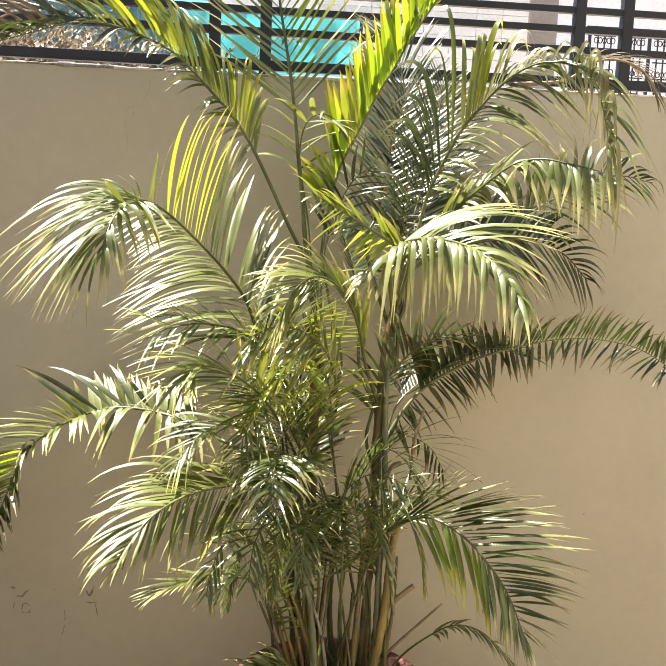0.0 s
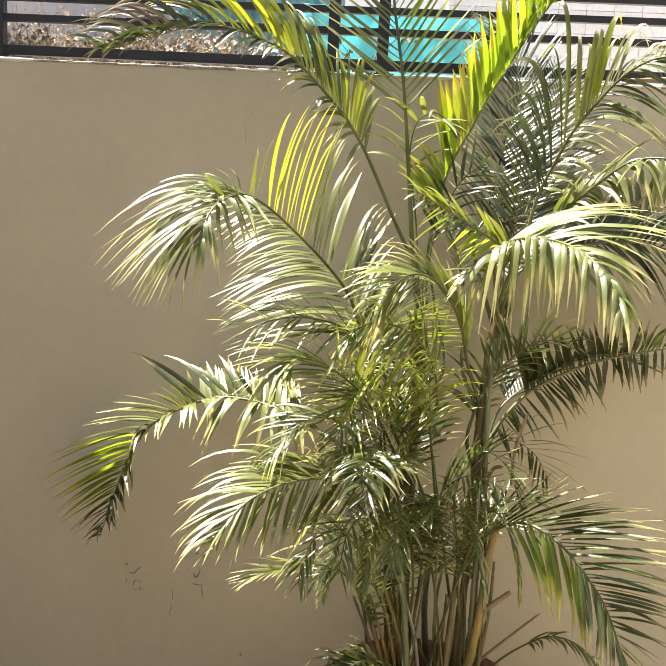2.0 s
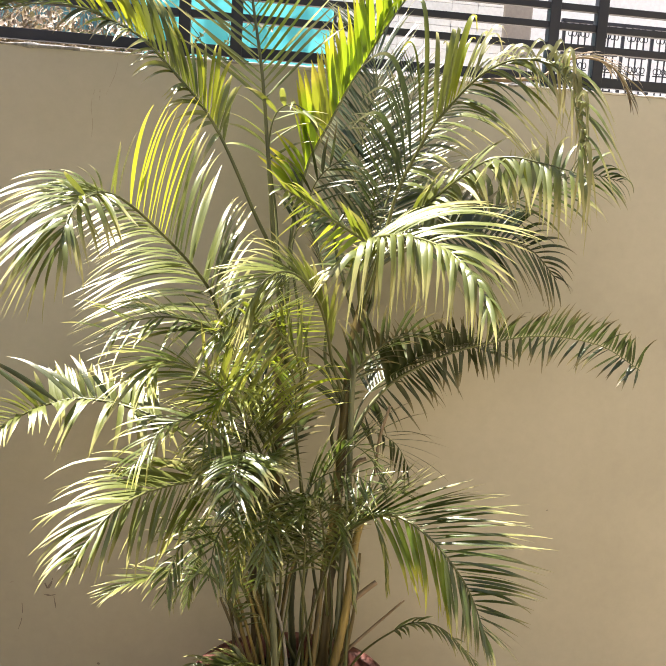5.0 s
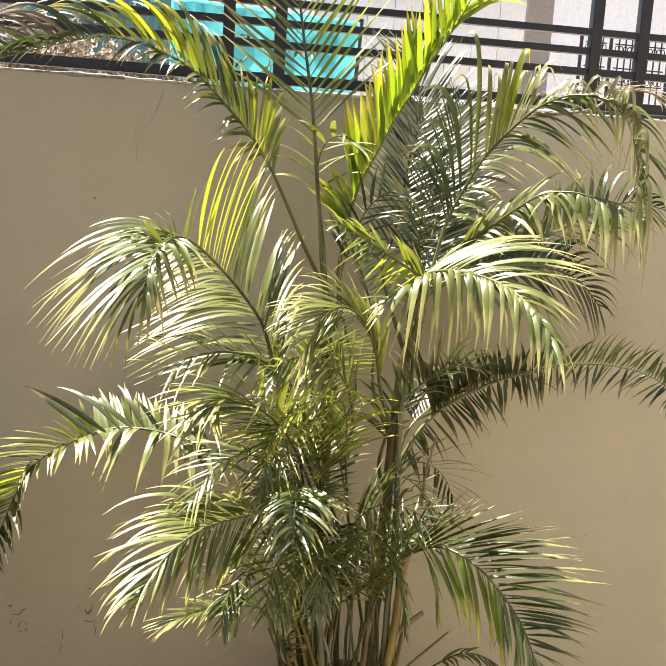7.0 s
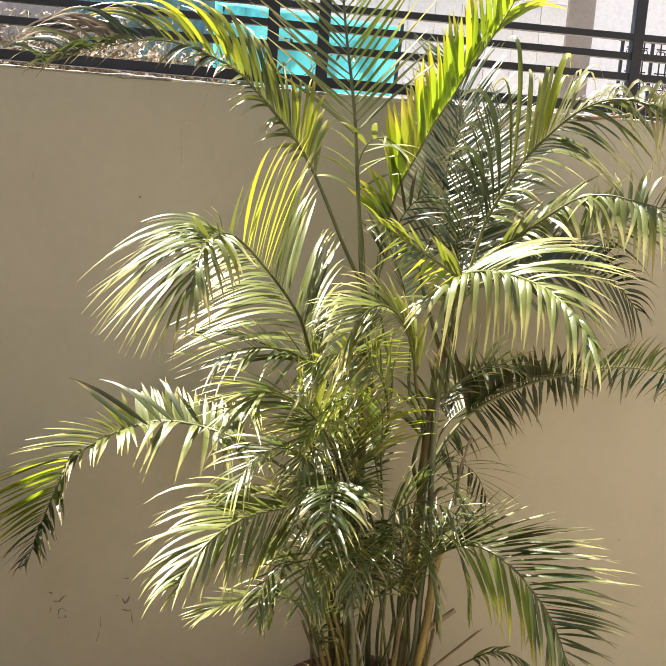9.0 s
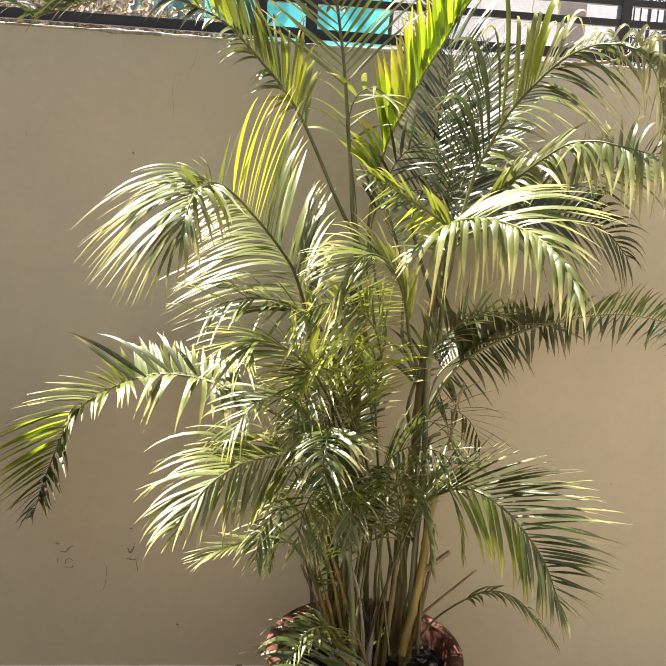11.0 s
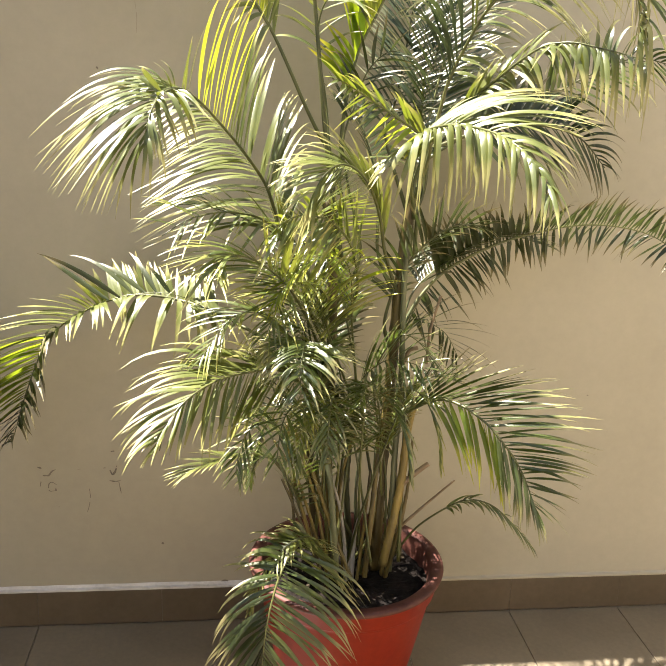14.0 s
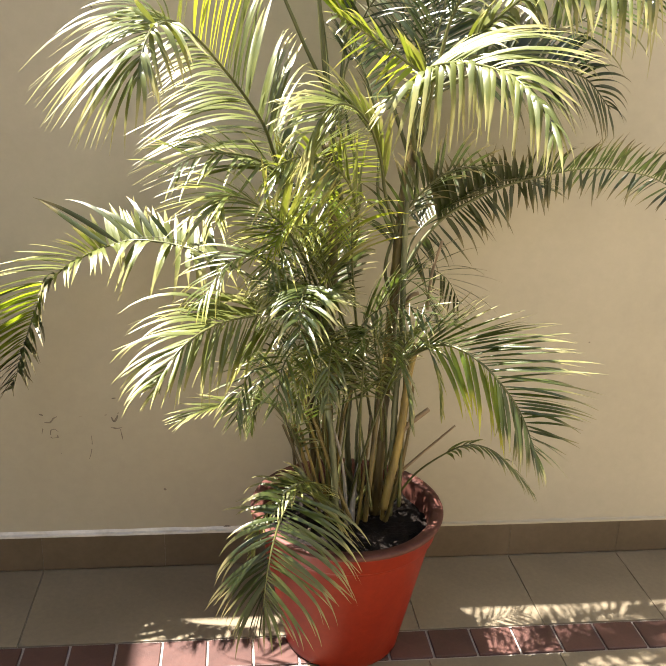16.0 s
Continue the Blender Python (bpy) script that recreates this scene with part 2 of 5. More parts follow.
# ---- the setting ----
WALL_TOP = 1.577
floor = tagged(link("floor", box((-1.75, -4.2, -0.12), (2.7, -0.002, -0.005)), GROUT), kind="structure")
tagged(link("ground", box((-220, -220, -0.4), (220, 0.05, -0.125)), GROUND), kind="structure")
tagged(link("ground_behind", box((-220, 0.16, -0.4), (220, 220, 1.50)), GROUND), kind="structure")
wall = tagged(link("wall_north", box((-1.748, 0, -0.1), (2.048, 0.15, WALL_TOP), 0.004), PLASTER), kind="structure")
baseboard = tagged(link("baseboard", box((-1.748, -0.010, 0), (2.048, -0.0005, 0.094)), GROUT), kind="structure")

# added out of view: height and place set the left edge of the sun patch
tagged(link("unseen_wall_west", box((-1.98, -2.3, -0.1), (-1.75, 0.90, 3.62)), PLASTER), kind="structure")
# added out of view to bounce warm sunlight onto the right of the north wall
tagged(link("unseen_wall_east", box((2.05, -4.2, -0.1), (2.28, 0.15, 2.8)), PLASTER), kind="structure")
# added behind the camera to cut blue sky fill and warm the bounce
tagged(link("unseen_wall_south", box((-1.98, -4.43, -0.1), (2.28, -4.202, 3.0)), PLASTER), kind="structure")

# lumpy white mortar along the top of the wall
rng = random.Random(4)
bm = bmesh.new()
rows = []
for i in range(379):
    x = -1.745 + i * 0.01
    a, b = noise.noise((x * 9, 1.3, 0)), noise.noise((x * 31, 4.1, 0))
    front, top = -0.004 - 0.004 * max(0, a) - 0.003 * b, WALL_TOP + 0.004 + 0.005 * a + 0.004 * b
    low = WALL_TOP - 0.003 - 0.005 * max(0, b) - 0.004 * a
    rows.append([bm.verts.new(v) for v in ((x, -0.0008, low), (x, front, low + 0.003), (x, front, top - 0.003), (x, 0.012 + 0.006 * b, top), (x, 0.04, top - 0.003 + 0.004 * b), (x, 0.10, WALL_TOP + 0.003), (x, 0.149, WALL_TOP + 0.002))])
for a, b in zip(rows, rows[1:]):
    for k in range(6):
        bm.faces.new((a[k], b[k], b[k + 1], a[k + 1]))
for f in bm.faces:
    c = f.calc_center_median()
    f.material_index = 1 if c.y < 0.003 and c.z < WALL_TOP + 0.002 and noise.noise((c.x * 14, 9.1, c.z * 60)) > -0.22 else 0
coping = tagged(link("wall_coping", bm, MORTAR, smooth=True), kind="structure")
coping.data.materials.append(LIP)

# white paint left on top of the skirting
bm = bmesh.new()
rows = []
for i in range(252):
    x = -1.745 + i * 0.015
    a, b = noise.noise((x * 3, 7.7, 0)), noise.noise((x * 17, 2.2, 0))
    up = 0.099 + 0.008 * max(0.0, min(1.0, (0.1 - x) * 2.0)) * (0.75 + 0.25 * a) + 0.002 * b
    rows.append([bm.verts.new(v) for v in ((x, -0.0125, 0.0935), (x, -0.0125, 0.0985), (x, -0.004, 0.0995), (x, -0.0015, up), (x, -0.0003, up + 0.001))])
for a, b in zip(rows, rows[1:]):
    for k in range(4):
        bm.faces.new((a[k], b[k], b[k + 1], a[k + 1]))
for f in bm.faces:
    c = f.calc_center_median()
    f.material_index = 1 if c.x + 0.3 * noise.noise((c.x * 6, 3.3, 0)) > 0.12 else 0
trim = tagged(link("trim", bm, LIP), kind="structure")
trim.data.materials.append(PLASTER)


def mark(line, width, mat, name="wall_stain"):
    """A thin scuff on the wall, as an uneven ribbon."""
    pts, length = spline([(x, -0.0016, z) for x, z in line], max(4, len(line) * 4))
    bm = bmesh.new()
    rows = []
    for i, p in enumerate(pts):
        d = (pts[min(i + 1, len(pts) - 1)] - pts[max(i - 1, 0)]).normalized()
        n = Vector((-d.z, 0, d.x))
        f = i / (len(pts) - 1)
        w = width * (0.35 + 0.65 * math.sin(math.pi * min(1, f * 0.9 + 0.1))) * (1 + 0.5 * noise.noise(p * 160))
        rows.append([bm.verts.new(p + n * w), bm.verts.new(p - n * w)])
    for a, b in zip(rows, rows[1:]):
        if len(rows) < 7 or noise.noise(a[0].co * 70) > -0.22:
            bm.faces.new((a[0], b[0], b[1], a[1]))
    bm.normal_update()
    return link(name, bm, mat, wall)


mark([(-0.692, 0.4235), (-0.683, 0.4205)], 0.0024, STAIN)
mark([(-0.681, 0.402), (-0.668, 0.402), (-0.660, 0.412), (-0.651, 0.417)], 0.0022, STAIN)
mark([(-0.690, 0.396), (-0.686, 0.388), (-0.689, 0.372)], 0.0012, STAIN)
mark([(-0.651, 0.378), (-0.660, 0.384), (-0.668, 0.380), (-0.668, 0.362), (-0.655, 0.362)], 0.0012, STAIN)
mark([(-0.653, 0.368), (-0.653, 0.355)], 0.0022, STAIN)
mark([(-0.646, 0.337), (-0.648, 0.318)], 0.0012, STAIN)
mark([(-0.602, 0.415), (-0.592, 0.418)], 0.0010, CRACK)
mark([(-0.575, 0.366), (-0.574, 0.345), (-0.577, 0.322), (-0.583, 0.303)], 0.0010, STAIN)
mark([(-0.542, 0.419), (-0.535, 0.420)], 0.0010, STAIN)
mark([(-0.526, 0.414), (-0.520, 0.402), (-0.513, 0.412), (-0.509, 0.426)], 0.0022, STAIN)
mark([(-0.524, 0.462), (-0.513, 0.463)], 0.0014, STAIN)
mark([(-0.528, 0.3865), (-0.514, 0.384), (-0.502, 0.386)], 0.0015, STAIN)
mark([(-0.506, 0.382), (-0.501, 0.352)], 0.0013, STAIN)
mark([(-0.523, 1.331), (-0.520, 1.326)], 0.0026, STAIN)
mark([(-0.408, 0.217), (-0.402, 0.214)], 0.0030, STAIN)
mark([(-0.440, 1.395), (-0.438, 1.43), (-0.441, 1.47), (-0.434, 1.50)], 0.0007, CRACK)
mark([(-0.424, 1.50), (-0.425, 1.478)], 0.0009, CRACK)
mark([(-0.745, 1.365), (-0.745, 1.349)], 0.0009, CRACK)
mark([(-0.389, 1.556), (-0.395, 1.53), (-0.412, 1.49)], 0.0006, CRACK)
mark([(0.640, 0.60), (0.637, 0.598)], 0.0018, STAIN)
mark([(-0.315, 0.106), (-0.308, 0.104)], 0.0034, STAIN)
mark([(-0.262, 0.104), (-0.250, 0.106), (-0.244, 0.101)], 0.0030, STAIN)


# ---- railing on the wall ----
railing = thing("railing", 0, 0.06, WALL_TOP, "black painted iron railing with square bars on the wall", "railing")
for z, h in ((1.606, 0.011), (1.677, 0.008), (1.722, 0.0075), (1.764, 0.0075), (1.90, 0.012)):
    part("rail_bar", box((-1.748, 0.052, z - h), (2.048, 0.068, z + h), 0.0015), IRON, railing)
for x in (-1.13, -1.02, -0.259, -0.149, 0.558, 0.670, 1.43, 1.54):
    bm = box((x - 0.0125, 0.0485, WALL_TOP - 0.01), (x + 0.0125, 0.0735, 1.915), 0.002)
    add_box(bm, (x - 0.028, 0.033, WALL_TOP - 0.004), (x + 0.028, 0.089, WALL_TOP + 0.009), 0.001)
    part("post", bm, IRON, railing)

# ---- behind the wall ----
# crumpled turquoise sheet, hung upright with a slanting side
sheet = thing("plastic_sheet", -0.2, 1.4, 1.5, "creased turquoise plastic sheet standing upright behind the railing", "sheet")
bm = bmesh.new()
grid = []
for i in range(61):
    u = i / 60
    row = []
    for j in range(41):
        v = j / 40
        x = -0.47 + u * (0.665 + 0.025 * v)
        z = 1.5 + v * (0.545 - 0.03 * u)
        y = 1.4 + 0.012 * noise.noise((x * 5, z * 9, 0)) + 0.006 * noise.noise((x * 22, z * 13, 3)) + 0.01 * math.sin(x * 40 + 3 * z)
        row.append(bm.verts.new((x, y, z)))
    grid.append(row)
for a, b in zip(grid, grid[1:]):
    for k in range(40):
        bm.faces.new((a[k], b[k], b[k + 1], a[k + 1]))
bmesh.ops.solidify(bm, geom=bm.faces[:], thickness=0.003)
part("sheet", bm, TURQUOISE, sheet, smooth=True)
for x in (-0.46, 0.205):
    part("pole", tube(bmesh.new(), [Vector((x, 1.425, 1.49)), Vector((x + 0.01, 1.425, 1.8)), Vector((x + 0.02, 1.425, 2.03))], lambda f: 0.011, 8), IRON, sheet)

# dull corrugated panel further back
corrugated = thing("corrugated_panel", -0.8, 2.45, 1.5, "dull teal corrugated plastic panel standing behind dry shrubs", "panel")
bm = bmesh.new()
rows = []
for i in range(141):
    x = -1.22 + 0.006 * i
    rows.append([bm.verts.new((x, 2.45 + 0.012 * math.sin(x * 80), z)) for z in (1.5, 1.9, 2.25, 2.6)])
for a, b in zip(rows, rows[1:]):
    for k in range(3):
        bm.faces.new((a[k], b[k], b[k + 1], a[k + 1]))
bmesh.ops.solidify(bm, geom=bm.faces[:], thickness=0.002)
part("sheet", bm, TEAL, corrugated, smooth=True)
for z in (1.62, 2.35):
    part("rail_bar", box((-1.24, 2.468, z - 0.015), (-0.36, 2.49, z + 0.015), 0.002), IRON, corrugated)

tiled = tagged(link("wall_tiled", box((0.10, 2.02, 1.45), (1.07, 2.17, 2.75)), GROUT), kind="structure")
tagged(link("pillar", box((1.09, 2.30, 1.45), (1.30, 2.65, 3.2), 0.01), BROWNWALL), kind="structure")
tagged(link("wall_far", box((-1.2, 4.6, 1.45), (5.5, 4.8, 3.7)), WHITEWALL), kind="structure")
tagged(link("wall_grey", box((-5.5, 2.9, 1.45), (-0.75, 3.1, 2.36)), GREYWALL), kind="structure")
tagged(link("wall_side", box((-5.5, 4.6, 1.45), (-1.2, 4.8, 3.0)), GREYWALL), kind="structure")
# balcony of wrought iron before the far white wall
balcony = thing("balcony_railing", 2.3, 2.9, 1.5, "dark wrought iron balcony railing with curled panels", "railing")
BX0, BX1, BZ0, BZ1 = 1.68, 3.48, 1.95, 2.37
for z in (BZ0, BZ1):
    part("rail_bar", box((BX0, 2.89, z - 0.009), (BX1, 2.91, z + 0.009), 0.001), IRON, balcony)
for k in range(11):
    x = BX0 + 0.02 + k * 0.176
    part("post", box((x - 0.008, 2.892, 1.5), (x + 0.008, 2.908, BZ1), 0.001), IRON, balcony)
    if k == 10:
        break
    bm = bmesh.new()
    for f in (0.28, 0.5, 0.72):
        add_box(bm, (x + 0.176 * f - 0.003, 2.896, BZ0), (x + 0.176 * f + 0.003, 2.904, BZ1))
    for zc in (2.33, 2.20, 2.11, 2.0):
        add_box(bm, (x + 0.026, 2.896, zc - 0.003), (x + 0.150, 2.904, zc + 0.003))
    for zc in (2.305, 2.135):
        for j in range(5):
            cx = x + 0.038 + j * 0.025
            ring = [Vector((cx + 0.011 * math.cos(a), 2.9, zc + 0.016 * math.sin(a))) for a in [math.pi * 2 * q / 10 for q in range(11)]]
            tube(bm, ring, lambda f: 0.0028, 4)
    part("panel", bm, IRON, balcony)


def tangle(name, label, x0, x1, y0, y1, z0, high, twigs, leaves, seed, green):
    """A low dry shrub: a crowd of thin bent twigs with small curled leaves."""
    r = random.Random(seed)
    ob = thing(name, (x0 + x1) / 2, (y0 + y1) / 2, z0, label, "shrub")
    wood, foliage = bmesh.new(), bmesh.new()
    uv = foliage.loops.layers.uv.new("along")
    for _ in range(twigs):
        p = Vector((r.uniform(x0, x1), r.uniform(y0, y1), z0 - 0.02))
        d = Vector((r.uniform(-1, 1), r.uniform(-0.5, 0.5), r.uniform(0.5, 1.4))).normalized()
        line = [p.copy()]
        for _ in range(6):
            d = (d + Vector((r.uniform(-0.5, 0.5), r.uniform(-0.4, 0.4), r.uniform(-0.55, 0.3)))).normalized()
            p = p + d * high * r.uniform(0.18, 0.34)
            p.y = max(p.y, y0)
            line.append(p.copy())
        thick = r.uniform(0.0012, 0.003)
        tube(wood, line, lambda f: thick * (1 - 0.7 * f), 4)
        for _ in range(leaves):
            q = line[r.randint(1, 6)]
            a = Vector((r.uniform(-1, 1), r.uniform(-1, 1), r.uniform(-0.8, 0.8))).normalized()
            s = a.orthogonal().normalized() * r.uniform(0.004, 0.009)
            size = r.uniform(0.008, 0.024)
            vs = [foliage.verts.new(c) for c in (q, q + a * size * 0.5 + s, q + a * size + Vector((0, 0, -0.006)), q + a * size * 0.5 - s)]
            face = foliage.faces.new(vs)
            for lp, u in zip(face.loops, (0, 0.5, 1, 0.5)):
                lp[uv].uv = (u, 0.5)
    tagged(part("wood", wood, RACHIS if green else STALK, ob), kind="stuff")
    tagged(part("foliage", foliage, LEAF_DARK if green else LEAF_DRY, ob), kind="stuff")


tangle("dry_shrub", "dry brown shrub with curled leaves behind the railing", -1.15, -0.55, 0.22, 0.55, 1.5, 0.17, 800, 9, 1, False)
tangle("dry_shrub", "low heap of dry twigs and leaf litter behind the railing", -0.85, -0.33, 0.18, 0.40, 1.5, 0.14, 800, 9, 2, False)
tangle("creeper", "thin green creeper with small leaves on the railing", -0.36, -0.16, 0.16, 0.30, 1.5, 0.24, 34, 16, 3, True)
tangle("dry_shrub", "grey brown thicket before a grey wall", -2.2, -0.7, 1.6, 2.4, 1.5, 0.46, 800, 8, 5, False)

# ---- flower pot ----
PX, PY, PH = 0.008, -0.292, 0.338
pot = thing("plant_pot", PX, PY, 0, "large tapered red plastic plant pot on the tiles", "plant pot")
bm = bmesh.new()
rings = lathe(bm, [(0.001, 0.004), (0.118, 0.004), (0.124, 0.0), (0.129, 0.006), (0.131, 0.02), (0.150, 0.11), (0.172, 0.215), (0.184, 0.275), (0.1865, 0.284), (0.1905, 0.2855), (0.1930, 0.2885), (0.1985, 0.318), (0.2050, 0.327), (0.2068, 0.331)], PX, PY)
part("body", bm, POT, pot, smooth=True)
bm = bmesh.new()
lathe(bm, [(0.2030, 0.325), (0.2072, 0.3275), (0.2085, 0.333), (0.2065, PH - 0.001), (0.200, PH), (0.186, PH - 0.001), (0.1815, PH - 0.005), (0.1795, 0.32), (0.175, 0.28), (0.168, 0.24)], PX, PY)
part("rim", bm, RIM, pot, smooth=True)
bm = bmesh.new()
rings = []
for i in range(1, 19):
    r = 0.1765 * i / 18
    rings.append([bm.verts.new((PX + r * math.cos(a), PY + r * math.sin(a), 0.303 + 0.010 * noise.noise((r * 40 * math.cos(a), r * 40 * math.sin(a), 0)) + 0.006 * noise.noise((r * 120 * math.cos(a), r * 120 * math.sin(a), 4)) - (0.012 if i > 16 else 0)))
                  for a in [2 * math.pi * k / 60 for k in range(60)]])
bm.faces.new(rings[0])
for a, b in zip(rings, rings[1:]):
    for k in range(60):
        bm.faces.new((a[k], b[k], b[(k + 1) % 60], a[(k + 1) % 60]))
part("soil", bm, SOIL, pot, "dark moist soil", smooth=True)

# scraps of dry leaf on the soil
rng = random.Random(12)
for k in range(8):
    a, r = rng.uniform(0, 6.28), rng.uniform(0.06, 0.15)
    c = Vector((PX + r * math.cos(a), PY + r * math.sin(a), 0.314))
    d = Vector((rng.uniform(-1, 1), rng.uniform(-1, 1), 0)).normalized()
    s = Vector((-d.y, d.x, 0)) * rng.uniform(0.002, 0.004)
    size = rng.uniform(0.015, 0.04)
    bm = bmesh.new()
    uv = bm.loops.layers.uv.new("along")
    rows = [[bm.verts.new(c + d * size * f + s * w + Vector((0, 0, 0.004 * math.sin(3 * f + k)))) for w in (-1, 0, 1)] for f in (-0.5, -0.2, 0.2, 0.5)]
    for p, q in zip(rows, rows[1:]):
        for j in range(2):
            bm.faces.new((p[j], p[j + 1], q[j + 1], q[j]))
    bmesh.ops.solidify(bm, geom=bm.faces[:], thickness=0.0008)
    tagged(link("leaf_scrap", bm, LEAF_DRY), "dry scrap of palm leaf lying on the soil", "leaf", "scraps on the soil")

# ---- the palm ----
palm = thing("areca_palm", PX, PY, 0.29, "tall areca palm with many arching feathery fronds in a red pot", "palm")
dice = random.Random(21)
LEAN = Vector((-0.25, -0.63, 0.74))  # halfway between sun and camera; many blades are tilted to it to catch sheen


def stem(points, r0, r1, bark=STEM):
    """A cane with the ring scars of old leaves."""
    line, length = spline(points, 60)
    rings = [i for i in range(4, 60) if i % max(5, int(60 * 0.055 / length)) == 0]

    def radius(f):
        i = f * 60
        scar = sum(0.14 * math.exp(-((i - k) / 0.6) ** 2) for k in rings)
        return (r0 + (r1 - r0) * f) * (1 + scar + 0.03 * math.sin(9 * f + r0 * 900))

    part("stem", tube(bmesh.new(), line, radius, 10), bark, palm, smooth=True)


def dry_stalk(points, r0, r1):
    line, _ = spline(points, 10)
    part("dry_stalk", tube(bmesh.new(), line, lambda f: r0 + (r1 - r0) * f, 7), STALK, palm, "brown cut-off leaf stalk", smooth=True)


def leaflet(bm, uv, root, d, across, size, width, droop, curl, spin, n=10, via=None):
    """One narrow folded blade from root along d, bending down under its own weight."""
    p, rows = root.copy(), []
    for i in range(n + 1):
        f = i / n
        if via:
            p = root * (1 - f) ** 2 + via[0] * (2 * f * (1 - f)) + via[1] * (f * f)
            d = ((via[0] - root) * (1 - f) + (via[1] - via[0]) * f).normalized()
        across = Matrix.Rotation(spin / n, 3, d) @ (across - d * across.dot(d)).normalized()
        face = across.cross(d).normalized()
        w = width * 0.5 * (min(1, 0.35 + f * 3.2) if f < 0.25 else max(0.05, (1 - ((f - 0.25) / 0.75) ** 2.2)))
        fold = 0.35 * w * (1 - 0.6 * f)
        rows.append([bm.verts.new(p + across * w + face * fold), bm.verts.new(p), bm.verts.new(p - across * w + face * fold)])
        p = p + d * (size / n)
        d = (d + Vector((0, 0, -1)) * droop * (0.25 + 1.5 * f) / n + across * curl / n).normalized()
    made = []
    for i, (a, b) in enumerate(zip(rows, rows[1:])):
        for k in range(2):
            face = bm.faces.new((a[k], a[k + 1], b[k + 1], b[k]))
            face.smooth = True
            made.append(face)
            for lp, (f, e) in zip(face.loops, ((i, k), (i, k + 1), (i + 1, k + 1), (i + 1, k))):
                lp[uv].uv = (f / n, e / 2)
    return made


def between(keys, q):
    """The place on a line of keys (q, x, y, z) at q."""
    for a, b in zip(keys, keys[1:]):
        if q < b[0]:
            break
    f = min(1, max(0, (q - a[0]) / max(b[0] - a[0], 1e-6)))
    return Vector(a[1:]).lerp(Vector(b[1:]), f)


def reach(root, goal, droop):
    """First direction and length of a blade that ends at goal after bending down."""
    v = goal - root
    for _ in range(14):
        p, d, size = root.copy(), v.normalized(), v.length
        for i in range(10):
            p = p + d * (size / 10)
            d = (d + Vector((0, 0, -1)) * droop * (0.25 + 0.15 * i) / 10).normalized()
        v = v + 0.7 * (goal - p)
    return v.normalized(), v.length


